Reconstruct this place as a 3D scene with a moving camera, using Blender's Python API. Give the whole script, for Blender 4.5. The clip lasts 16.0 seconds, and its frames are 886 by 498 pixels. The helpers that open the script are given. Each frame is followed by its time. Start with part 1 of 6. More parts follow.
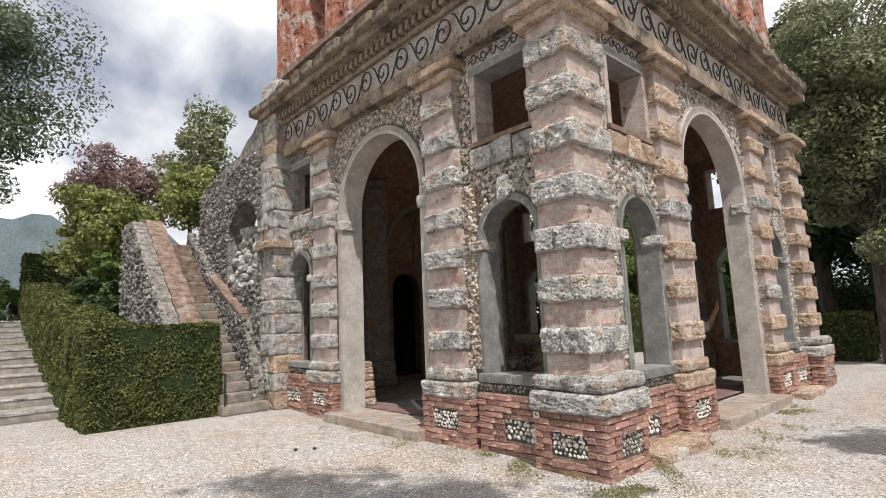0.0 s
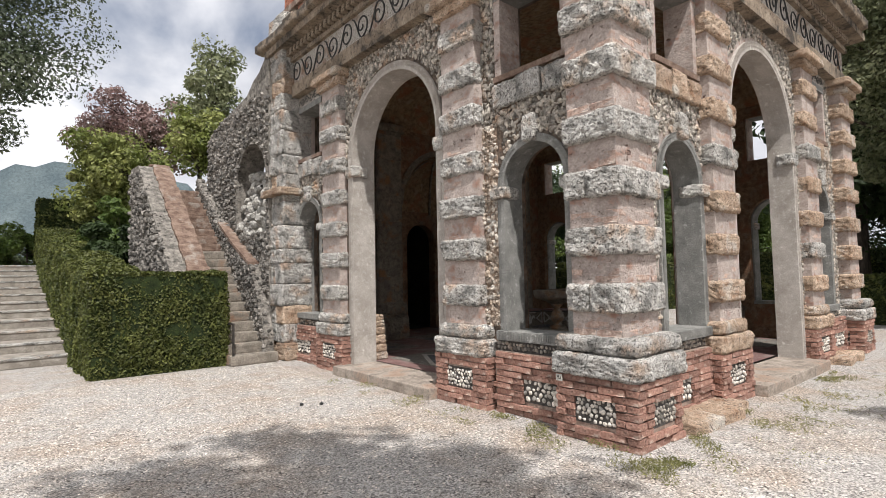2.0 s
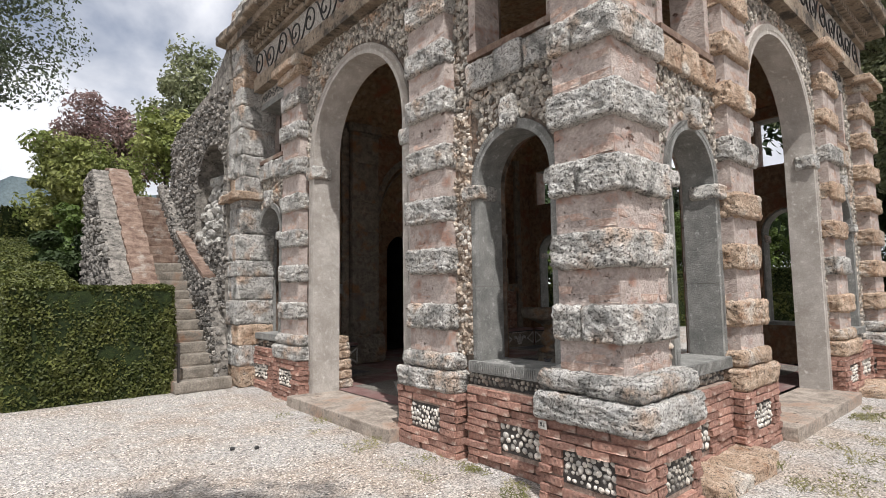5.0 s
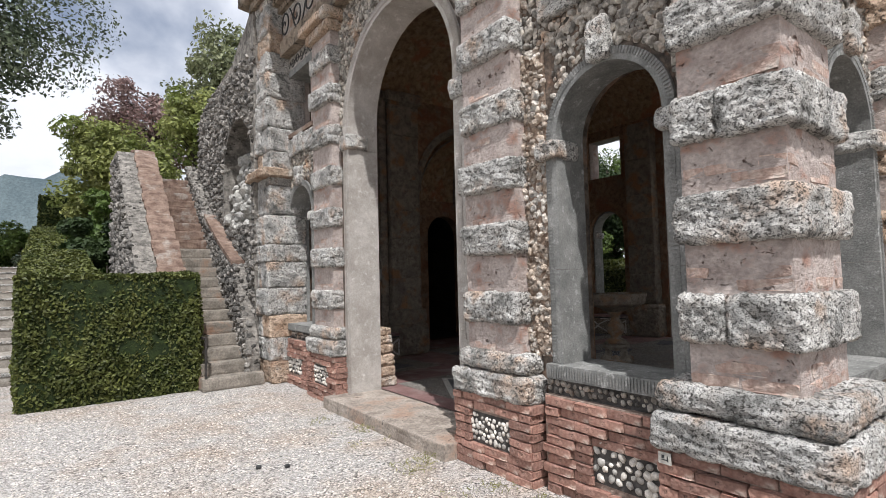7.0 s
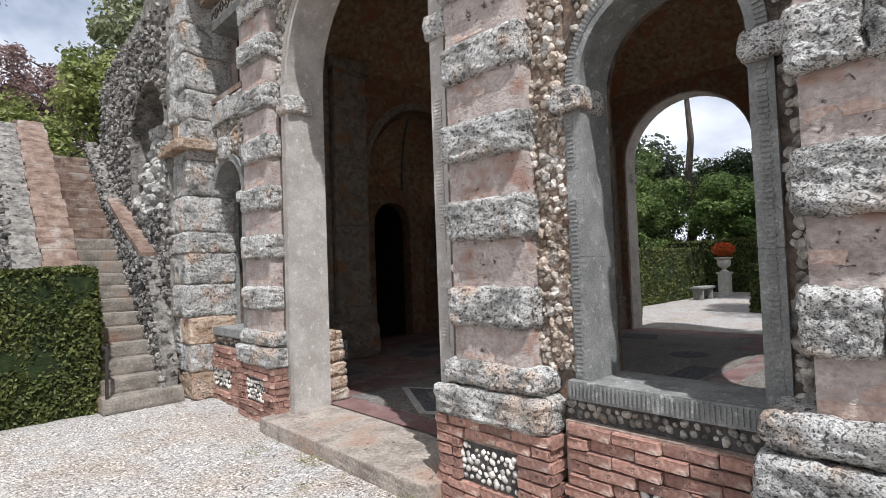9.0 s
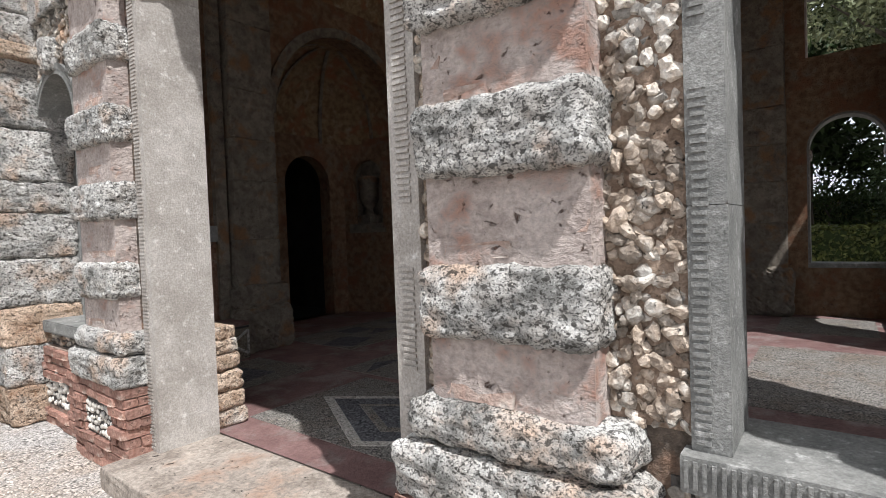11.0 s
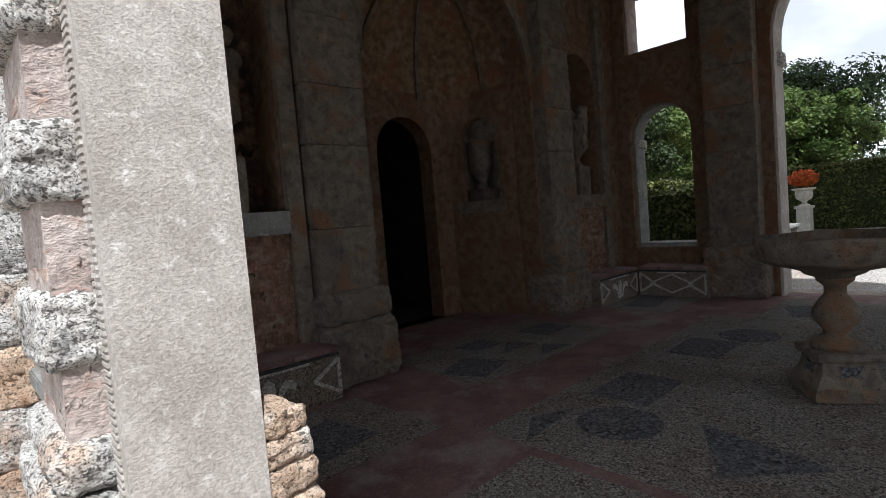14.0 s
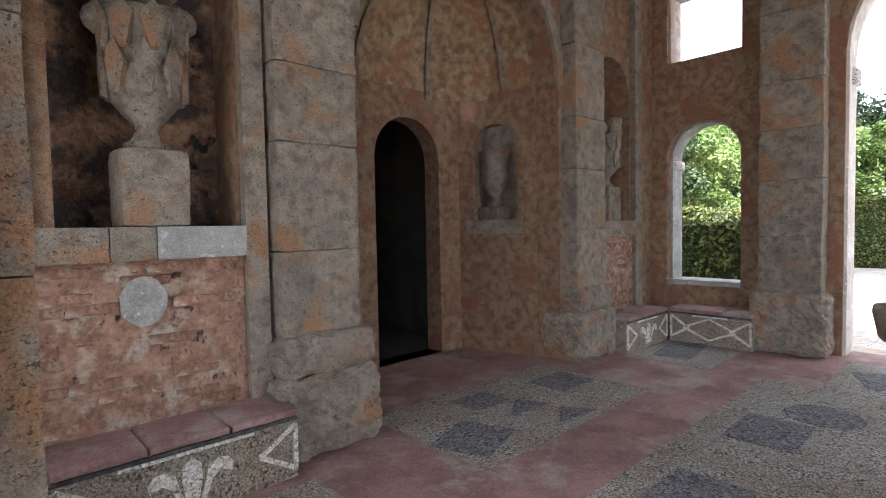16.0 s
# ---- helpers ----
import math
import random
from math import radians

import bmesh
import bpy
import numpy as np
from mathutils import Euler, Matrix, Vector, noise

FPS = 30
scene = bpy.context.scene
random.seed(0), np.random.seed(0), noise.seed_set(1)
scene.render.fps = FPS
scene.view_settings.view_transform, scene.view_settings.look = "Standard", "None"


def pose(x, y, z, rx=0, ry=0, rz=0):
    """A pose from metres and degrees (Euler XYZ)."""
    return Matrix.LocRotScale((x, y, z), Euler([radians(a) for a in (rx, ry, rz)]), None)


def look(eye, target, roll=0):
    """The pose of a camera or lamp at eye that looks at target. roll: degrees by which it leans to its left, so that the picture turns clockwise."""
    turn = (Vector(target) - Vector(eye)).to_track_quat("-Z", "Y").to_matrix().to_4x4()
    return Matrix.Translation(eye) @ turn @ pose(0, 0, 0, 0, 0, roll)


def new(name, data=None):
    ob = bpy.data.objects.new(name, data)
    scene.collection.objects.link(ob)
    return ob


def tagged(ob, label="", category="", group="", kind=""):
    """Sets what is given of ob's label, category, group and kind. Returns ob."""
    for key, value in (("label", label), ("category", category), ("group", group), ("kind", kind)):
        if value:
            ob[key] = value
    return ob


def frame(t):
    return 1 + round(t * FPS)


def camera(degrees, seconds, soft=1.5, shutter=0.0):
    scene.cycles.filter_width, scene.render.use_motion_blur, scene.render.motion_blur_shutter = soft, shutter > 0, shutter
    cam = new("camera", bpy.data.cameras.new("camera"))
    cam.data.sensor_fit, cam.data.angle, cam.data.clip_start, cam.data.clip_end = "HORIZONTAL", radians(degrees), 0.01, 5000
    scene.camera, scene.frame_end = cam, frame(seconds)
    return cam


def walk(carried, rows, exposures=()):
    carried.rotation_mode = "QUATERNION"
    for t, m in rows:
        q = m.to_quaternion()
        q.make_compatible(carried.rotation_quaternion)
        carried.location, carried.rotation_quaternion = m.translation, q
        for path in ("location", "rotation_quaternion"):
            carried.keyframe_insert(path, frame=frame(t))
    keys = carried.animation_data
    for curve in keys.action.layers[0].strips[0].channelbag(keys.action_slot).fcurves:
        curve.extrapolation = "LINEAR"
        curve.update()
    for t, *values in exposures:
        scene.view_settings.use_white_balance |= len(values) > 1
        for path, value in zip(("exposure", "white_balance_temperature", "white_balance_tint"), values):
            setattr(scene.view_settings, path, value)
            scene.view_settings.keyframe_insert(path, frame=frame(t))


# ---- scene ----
cam = camera(80.7, 16.0, 0.6)
METRES, EYE, TILT, LEAN, TURN = 8.65, 1.5, 0.0, 0.0, -42.1
ROWS = [
    (0.0, 0.0, 0.0, 0.0, 0.33, 8.05, 2.33),
    (0.5, 0.0025, 0.0116, -0.0014, 0.99, 6.47, 2.13),
    (1.0, -0.0032, 0.0307, -0.0012, 1.8, 5.16, 1.03),
    (1.5, -0.0062, 0.0483, -0.0001, 2.78, 4.48, 1.27),
    (2.0, -0.0017, 0.0632, -0.0016, 1.96, 3.09, 1.12),
    (2.5, 0.0087, 0.0828, 0.0005, 1.36, 3.05, 0.87),
    (3.0, 0.0179, 0.0949, 0.001, 1.14, 5.15, 0.64),
    (5.5, 0.0253, 0.2118, -0.0001, 1.93, 4.28, 0.96),
    (6.0, 0.0153, 0.2387, -0.0007, 3.19, 3.18, 1.86),
    (6.5, 0.01, 0.271, 0.0009, 4.6, 2.86, 1.57),
    (7.0, 0.0003, 0.2997, 0.0021, 5.4, 3.06, 1.43),
    (7.5, -0.0168, 0.3263, 0.0022, 4.28, 3.44, 1.86),
    (8.0, -0.0234, 0.3542, 0.0005, 1.45, 2.94, 2.28),
    (8.5, -0.0272, 0.3795, 0.0027, 0.12, 2.68, 2.27),
    (9.0, -0.0436, 0.4138, 0.002, -1.76, 2.04, 2.05),
    (11.5, -0.0659, 0.6379, 0.0001, -11.46, -2.03, 2.16),
    (12.0, -0.0801, 0.6763, 0.0029, -8.32, -2.06, 2.83),
    (12.5, -0.0857, 0.7308, 0.0027, -4.37, -0.95, 2.56),
    (13.0, -0.0943, 0.7662, 0.003, -2.26, -0.37, 2.42),
    (13.5, -0.0986, 0.8076, 0.0014, -1.77, -4.75, 5.05),
    (14.0, -0.0919, 0.8466, 0.0026, -1.45, -3.39, 4.73),
    (14.5, -0.0873, 0.879, 0.0043, -1.15, -0.02, 3.87),
    (15.0, -0.0904, 0.9113, 0.003, -3.34, 0.04, 2.6),
    (15.5, -0.087, 0.9435, 0.0045, -5.9, -1.81, 1.02),
    (16.0, -0.0859, 0.9642, 0.0183, -0.75, -2.52, 1.1),
]
walk(cam, [(t, pose(0, 0, EYE, TILT, LEAN, TURN) @ pose(METRES * x, METRES * y, METRES * z, 90 + pitch, roll, yaw)) for t, x, y, z, yaw, pitch, roll in ROWS],
     [(0, 0.03, 6350, 12), (6.0, 0.0, 6150, 12), (9.0, 0.12, 5850, 11), (11.3, 0.28, 6000, 11), (12.5, 0.46, 5850, 10), (14.6, 0.48, 5850, 10), (15.0, 0.70, 5750, 10), (15.5, 1.72, 5780, 11), (16.0, 3.06, 5800, 12)])

# ---------------- light ----------------
SUN_EL, SUN_TO = 60.5, Vector((0.43, 0.903, 0))
sun_data = bpy.data.lights.new("sun", "SUN")
sun_data.energy, sun_data.angle, sun_data.color = 5.0, radians(0.6), (1.0, 0.965, 0.91)
sun = new("sun", sun_data)
sun_way = (SUN_TO.normalized() * math.cos(radians(SUN_EL)) + Vector((0, 0, -math.sin(radians(SUN_EL)))))
sun.matrix_world = look((0, 0, 30), Vector((0, 0, 30)) + sun_way)
world = bpy.data.worlds.new("sky")
scene.world = world
world.use_nodes = True
wt = world.node_tree
wt.nodes.clear()
w_out = wt.nodes.new("ShaderNodeOutputWorld")
w_bg = wt.nodes.new("ShaderNodeBackground")
w_sky = wt.nodes.new("ShaderNodeTexSky")
w_sky.sky_type, w_sky.sun_disc = "NISHITA", False
w_sky.sun_elevation, w_sky.sun_rotation = radians(SUN_EL), math.atan2(-SUN_TO.x, -SUN_TO.y)
w_bg.inputs["Strength"].default_value = 0.085
w_co = wt.nodes.new("ShaderNodeTexCoord")
w_sep = wt.nodes.new("ShaderNodeSeparateXYZ")
w_flat = wt.nodes.new("ShaderNodeCombineXYZ")
w_n = wt.nodes.new("ShaderNodeTexNoise")
w_n.inputs["Scale"].default_value, w_n.inputs["Detail"].default_value, w_n.inputs["Roughness"].default_value = 1.25, 10, 0.5
w_n.inputs["Distortion"].default_value = 0.25
w_r = wt.nodes.new("ShaderNodeValToRGB")
w_r.color_ramp.elements[0].position, w_r.color_ramp.elements[1].position = 0.30, 0.45
w_n2 = wt.nodes.new("ShaderNodeTexNoise")
w_n2.inputs["Scale"].default_value, w_n2.inputs["Detail"].default_value, w_n2.inputs["Roughness"].default_value = 1.5, 7, 0.5
w_r2 = wt.nodes.new("ShaderNodeValToRGB")
w_r2.color_ramp.elements[0].position, w_r2.color_ramp.elements[1].position = 0.36, 0.52
w_r2.color_ramp.elements[0].color, w_r2.color_ramp.elements[1].color = (7.6, 7.75, 8.2, 1), (12.0, 12.0, 12.1, 1)
w_mix = wt.nodes.new("ShaderNodeMix")
w_mix.data_type = "RGBA"
wl = wt.links.new
wl(w_co.outputs["Generated"], w_sep.inputs["Vector"])
w_lift = wt.nodes.new("ShaderNodeMath")  # clouds lie on a flat sheet, seen in perspective
w_lift.operation, w_lift.inputs[1].default_value = "ADD", 0.32
wl(w_sep.outputs["Z"], w_lift.inputs[0])
for axis, shift in (("X", 3.1), ("Y", 0.7)):
    w_div = wt.nodes.new("ShaderNodeMath")
    w_div.operation = "DIVIDE"
    wl(w_sep.outputs[axis], w_div.inputs[0])
    wl(w_lift.outputs[0], w_div.inputs[1])
    w_add = wt.nodes.new("ShaderNodeMath")
    w_add.operation, w_add.inputs[1].default_value = "ADD", shift
    wl(w_div.outputs[0], w_add.inputs[0])
    wl(w_add.outputs[0], w_flat.inputs[axis])
wl(w_flat.outputs["Vector"], w_n.inputs["Vector"])
wl(w_flat.outputs["Vector"], w_n2.inputs["Vector"])
wl(w_n.outputs["Fac"], w_r.inputs["Fac"])
wl(w_n2.outputs["Fac"], w_r2.inputs["Fac"])
wl(w_r.outputs["Color"], w_mix.inputs["Factor"])
wl(w_sky.outputs["Color"], w_mix.inputs["A"])
wl(w_r2.outputs["Color"], w_mix.inputs["B"])
wl(w_mix.outputs["Result"], w_bg.inputs["Color"])
wl(w_bg.outputs["Background"], w_out.inputs["Surface"])


# ---------------- materials ----------------
def surface(name, c1, c2, scale=6.0, rough=0.9, bump=0.3, fine=60.0, c3=None, c3_at=0.62, c3_scale=1.2, pits=0.0, pit_scale=30.0,
            pit_colour=(0.03, 0.028, 0.025), vary=0.0, warp=(1, 1, 1), dist=0.02, trans=0.0, speck=None):
    """Two-tone grain, large stains, pits and relief, all in metres of the place."""
    m = bpy.data.materials.new(name)
    m.use_nodes = True
    t = m.node_tree
    b = t.nodes["Principled BSDF"]
    b.inputs["Roughness"].default_value = rough
    b.inputs["Specular IOR Level"].default_value = 0.25
    co = t.nodes.new("ShaderNodeTexCoord")
    mp = t.nodes.new("ShaderNodeMapping")
    mp.inputs["Scale"].default_value = warp
    L = t.links.new
    L(co.outputs["Object"], mp.inputs["Vector"])

    def tex(sc, detail=6, rgh=0.6):
        n = t.nodes.new("ShaderNodeTexNoise")
        n.inputs["Scale"].default_value, n.inputs["Detail"].default_value, n.inputs["Roughness"].default_value = sc, detail, rgh
        L(mp.outputs["Vector"], n.inputs["Vector"])
        return n.outputs["Fac"]

    def ramp(src, a, z, p0, p1):
        r = t.nodes.new("ShaderNodeValToRGB")
        r.color_ramp.elements[0].position, r.color_ramp.elements[1].position = p0, p1
        r.color_ramp.elements[0].color, r.color_ramp.elements[1].color = (*a, 1), (*z, 1)
        L(src, r.inputs["Fac"])
        return r.outputs["Color"]

    def mix(fac, a, z, mode="MIX"):
        x = t.nodes.new("ShaderNodeMix")
        x.data_type, x.blend_type = "RGBA", mode
        for key, v in (("Factor", fac), ("A", a), ("B", z)):
            if isinstance(v, (int, float)):
                x.inputs[key].default_value = v
            elif isinstance(v, tuple):
                x.inputs[key].default_value = (*v, 1)
            else:
                L(v, x.inputs[key])
        return x.outputs["Result"]

    col = ramp(tex(scale), c1, c2, 0.36, 0.64)
    if c3:
        col = mix(ramp(tex(c3_scale, 8, 0.65), (0, 0, 0), (1, 1, 1), c3_at - 0.06, c3_at + 0.06), col, c3)
    fine_n = tex(fine, 4, 0.7)
    col = mix(0.55, col, ramp(fine_n, (0.45, 0.45, 0.45), (1.45, 1.45, 1.45), 0.3, 0.7), "MULTIPLY")
    height = fine_n
    if pits:
        wn = t.nodes.new("ShaderNodeTexNoise")
        wn.inputs["Scale"].default_value, wn.inputs["Detail"].default_value, wn.inputs["Roughness"].default_value = pit_scale * 0.55, 6, 0.68
        wn.inputs["Distortion"].default_value = 0.6
        L(mp.outputs["Vector"], wn.inputs["Vector"])
        th = 0.67 - 0.085 * pits
        pm = ramp(wn.outputs["Fac"], (0, 0, 0), (1, 1, 1), th, th + 0.07)
        big = t.nodes.new("ShaderNodeTexNoise")
        big.inputs["Scale"].default_value, big.inputs["Detail"].default_value, big.inputs["Roughness"].default_value = pit_scale * 0.2, 5, 0.6
        L(mp.outputs["Vector"], big.inputs["Vector"])
        th2 = 0.70 - 0.05 * pits
        bm_ = ramp(big.outputs["Fac"], (0, 0, 0), (1, 1, 1), th2, th2 + 0.05)
        pm = mix(1.0, pm, bm_, "LIGHTEN")
        col = mix(pm, col, pit_colour)
        hm = t.nodes.new("ShaderNodeMath")
        hm.operation = "MULTIPLY_ADD"
        hm.inputs[1].default_value = -1.6
        L(pm, hm.inputs[0])
        L(fine_n, hm.inputs[2])
        height = hm.outputs[0]
    if vary:
        oi = t.nodes.new("ShaderNodeObjectInfo")
        ge = t.nodes.new("ShaderNodeNewGeometry")
        ad2 = t.nodes.new("ShaderNodeMath")
        ad2.operation = "ADD"
        L(oi.outputs["Random"], ad2.inputs[0])
        L(ge.outputs["Random Per Island"], ad2.inputs[1])
        fr = t.nodes.new("ShaderNodeMath")
        fr.operation = "FRACT"
        L(ad2.outputs[0], fr.inputs[0])
        col = mix(vary, col, ramp(fr.outputs[0], (0.5, 0.5, 0.5), (1.5, 1.45, 1.4), 0.0, 1.0), "MULTIPLY")
    L(col, b.inputs["Base Color"])
    bp = t.nodes.new("ShaderNodeBump")
    bp.inputs["Strength"].default_value, bp.inputs["Distance"].default_value = bump, dist
    L(height, bp.inputs["Height"])
    L(bp.outputs["Normal"], b.inputs["Normal"])
    if trans:
        tr = t.nodes.new("ShaderNodeBsdfTranslucent")
        L(col, tr.inputs["Color"])
        ms = t.nodes.new("ShaderNodeMixShader")
        ms.inputs["Fac"].default_value = trans
        L(b.outputs["BSDF"], ms.inputs[1])
        L(tr.outputs["BSDF"], ms.inputs[2])
        L(ms.outputs["Shader"], t.nodes["Material Output"].inputs["Surface"])
    return m


def porous(name, pale, mid, warm, warm_at, lichen, lichen_at=0.56, pit=0.50, vary=0.2):
    """Weathered travertine: pale stone, warm and grey stains, and sharp dark pits drawn out along the bed."""
    m = bpy.data.materials.new(name)
    m.use_nodes = True
    t = m.node_tree
    L = t.links.new
    b = t.nodes["Principled BSDF"]
    b.inputs["Roughness"].default_value, b.inputs["Specular IOR Level"].default_value = 0.92, 0.2
    co, oi = t.nodes.new("ShaderNodeTexCoord"), t.nodes.new("ShaderNodeObjectInfo")
    shift = t.nodes.new("ShaderNodeVectorMath")
    shift.operation = "SCALE"
    shift.inputs[0].default_value = (31.0, 17.0, 23.0)
    L(oi.outputs["Random"], shift.inputs["Scale"])
    add = t.nodes.new("ShaderNodeVectorMath")
    L(co.outputs["Object"], add.inputs[0])
    L(shift.outputs[0], add.inputs[1])
    bed = t.nodes.new("ShaderNodeMapping")
    bed.inputs["Scale"].default_value = (1, 1, 1.35)
    L(add.outputs[0], bed.inputs["Vector"])

    def tex(src, sc, detail=5, rgh=0.6, twist=0.0):
        n = t.nodes.new("ShaderNodeTexNoise")
        for key, v in (("Scale", sc), ("Detail", detail), ("Roughness", rgh), ("Distortion", twist)):
            n.inputs[key].default_value = v
        L(src, n.inputs["Vector"])
        return n.outputs["Fac"]

    def ramp(src, a, z, p0, p1):
        r = t.nodes.new("ShaderNodeValToRGB")
        r.color_ramp.elements[0].position, r.color_ramp.elements[1].position = p0, p1
        r.color_ramp.elements[0].color, r.color_ramp.elements[1].color = (*a, 1), (*z, 1)
        L(src, r.inputs["Fac"])
        return r.outputs["Color"]

    def mix(fac, a, z, mode="MIX"):
        x = t.nodes.new("ShaderNodeMix")
        x.data_type, x.blend_type = "RGBA", mode
        for key, v in (("Factor", fac), ("A", a), ("B", z)):
            if isinstance(v, (int, float)):
                x.inputs[key].default_value = v
            elif isinstance(v, tuple):
                x.inputs[key].default_value = (*v, 1)
            else:
                L(v, x.inputs[key])
        return x.outputs["Result"]

    zero, one = (0, 0, 0), (1, 1, 1)
    col = ramp(tex(add.outputs[0], 11), mid, pale, 0.36, 0.60)
    col = mix(ramp(tex(add.outputs[0], 2.6, 6, 0.62), zero, one, warm_at - 0.05, warm_at + 0.06), col, warm)
    col = mix(ramp(tex(add.outputs[0], 5.5, 8, 0.7), zero, one, lichen_at - 0.04, lichen_at + 0.10), col, lichen)
    grain = tex(add.outputs[0], 150, 3, 0.7)
    col = mix(0.8, col, ramp(grain, (0.62, 0.62, 0.62), (1.25, 1.25, 1.25), 0.33, 0.65), "MULTIPLY")
    coarse = ramp(tex(bed.outputs[0], 40, 4, 0.62, 0.35), zero, one, pit + 0.090, pit + 0.112)
    small = ramp(tex(bed.outputs[0], 105, 3, 0.62, 0.3), zero, one, pit + 0.065, pit + 0.090)
    pits = mix(1.0, coarse, mix(0.80, zero, small), "LIGHTEN")
    col = mix(mix(0.85, zero, pits), col, (0.048, 0.043, 0.037))
    col = mix(vary, col, ramp(oi.outputs["Random"], (0.6, 0.6, 0.6), (1.4, 1.36, 1.32), 0.0, 1.0), "MULTIPLY")
    L(col, b.inputs["Base Color"])
    h = t.nodes.new("ShaderNodeMath")
    h.operation, h.inputs[1].default_value = "MULTIPLY_ADD", -1.8
    L(pits, h.inputs[0])
    L(tex(add.outputs[0], 55, 5, 0.7), h.inputs[2])
    bp = t.nodes.new("ShaderNodeBump")
    bp.inputs["Strength"].default_value, bp.inputs["Distance"].default_value = 0.95, 0.020
    L(h.outputs[0], bp.inputs["Height"])
    L(bp.outputs["Normal"], b.inputs["Normal"])
    return m


def pebbled(name, sizes, dark, pale, tint, tint_at=0.53, tint_scale=0.9, gap=0.55):
    """Loose gravel: cells of their own tone with dark gaps, in two sizes, over broad tinted patches."""
    m = bpy.data.materials.new(name)
    m.use_nodes = True
    t = m.node_tree
    L = t.links.new
    b = t.nodes["Principled BSDF"]
    b.inputs["Roughness"].default_value, b.inputs["Specular IOR Level"].default_value = 0.9, 0.25
    co = t.nodes.new("ShaderNodeTexCoord")

    def mix(fac, a, z, mode="MIX"):
        x = t.nodes.new("ShaderNodeMix")
        x.data_type, x.blend_type = "RGBA", mode
        for key, v in (("Factor", fac), ("A", a), ("B", z)):
            if isinstance(v, (int, float)):
                x.inputs[key].default_value = v
            elif isinstance(v, tuple):
                x.inputs[key].default_value = (*v, 1)
            else:
                L(v, x.inputs[key])
        return x.outputs["Result"]

    def ramp(src, a, z, p0, p1):
        r = t.nodes.new("ShaderNodeValToRGB")
        r.color_ramp.elements[0].position, r.color_ramp.elements[1].position = p0, p1
        r.color_ramp.elements[0].color, r.color_ramp.elements[1].color = (*a, 1), (*z, 1)
        L(src, r.inputs["Fac"])
        return r.outputs["Color"]

    layers = []
    for sc in sizes:
        v = t.nodes.new("ShaderNodeTexVoronoi")
        v.inputs["Scale"].default_value = sc
        L(co.outputs["Object"], v.inputs["Vector"])
        tone = t.nodes.new("ShaderNodeSeparateColor")
        L(v.outputs["Color"], tone.inputs["Color"])
        c = ramp(tone.outputs[0], dark, pale, 0.05, 0.85)
        c = mix(ramp(v.outputs["Distance"], (0, 0, 0), (1, 1, 1), gap, gap + 0.3), c, tuple(x * 0.35 for x in dark))
        layers.append((c, v.outputs["Distance"]))
    n = t.nodes.new("ShaderNodeTexNoise")
    n.inputs["Scale"].default_value, n.inputs["Detail"].default_value, n.inputs["Roughness"].default_value = tint_scale, 9, 0.7
    L(co.outputs["Object"], n.inputs["Vector"])
    patch = ramp(n.outputs["Fac"], (0, 0, 0), (1, 1, 1), tint_at - 0.08, tint_at + 0.08)
    n2 = t.nodes.new("ShaderNodeTexNoise")
    n2.inputs["Scale"].default_value, n2.inputs["Detail"].default_value = 7.0, 6
    L(co.outputs["Object"], n2.inputs["Vector"])
    col = mix(ramp(n2.outputs["Fac"], (0, 0, 0), (1, 1, 1), 0.42, 0.62), layers[0][0], layers[1][0])
    col = mix(mix(0.62, (0, 0, 0), patch), col, mix(1.0, col, tint, "MULTIPLY"))
    L(col, b.inputs["Base Color"])
    bp = t.nodes.new("ShaderNodeBump")
    bp.invert = True
    bp.inputs["Strength"].default_value, bp.inputs["Distance"].default_value = 0.8, 0.010
    L(layers[0][1], bp.inputs["Height"])
    L(bp.outputs["Normal"], b.inputs["Normal"])
    return m


TRAV = porous("travertine", (0.86, 0.835, 0.785), (0.52, 0.49, 0.445), (0.63, 0.48, 0.37), 0.585, (0.25, 0.245, 0.225), 0.53, 0.485)
TRAV_WARM = porous("warm_travertine", (0.73, 0.575, 0.44), (0.46, 0.325, 0.225), (0.73, 0.67, 0.59), 0.60, (0.39, 0.235, 0.145), 0.55, 0.50, 0.25)
PLASTER = surface("pink_plaster", (0.375, 0.308, 0.272), (0.53, 0.455, 0.408), 6, bump=0.9, fine=36, c3=(0.35, 0.215, 0.165), c3_at=0.60, c3_scale=4.5, warp=(1, 1, 1.3), pits=0.6, pit_scale=34, pit_colour=(0.15, 0.09, 0.07), dist=0.02)
BRICK = surface("brick", (0.28, 0.145, 0.11), (0.50, 0.315, 0.25), 9, bump=1.0, fine=40, c3=(0.53, 0.44, 0.37), c3_at=0.55, c3_scale=5, vary=0.55, pits=0.6, pit_scale=40)
BRICK_PALE = surface("plastered_brick", (0.42, 0.28, 0.225), (0.58, 0.47, 0.40), 9, bump=0.9, fine=40, c3=(0.56, 0.50, 0.44), c3_at=0.55, c3_scale=6, vary=0.45)
MORTAR = surface("mortar", (0.20, 0.145, 0.115), (0.42, 0.33, 0.27), 12, bump=0.7, fine=60)
TANMORTAR = surface("tan_mortar", (0.20, 0.14, 0.10), (0.40, 0.30, 0.225), 14, bump=1.0, fine=50, pits=0.6, pit_scale=60)
SLATE = surface("grey_stone", (0.175, 0.174, 0.162), (0.275, 0.27, 0.25), 6, rough=0.8, bump=0.7, fine=80, c3=(0.44, 0.43, 0.405), c3_at=0.63, c3_scale=18, dist=0.01)
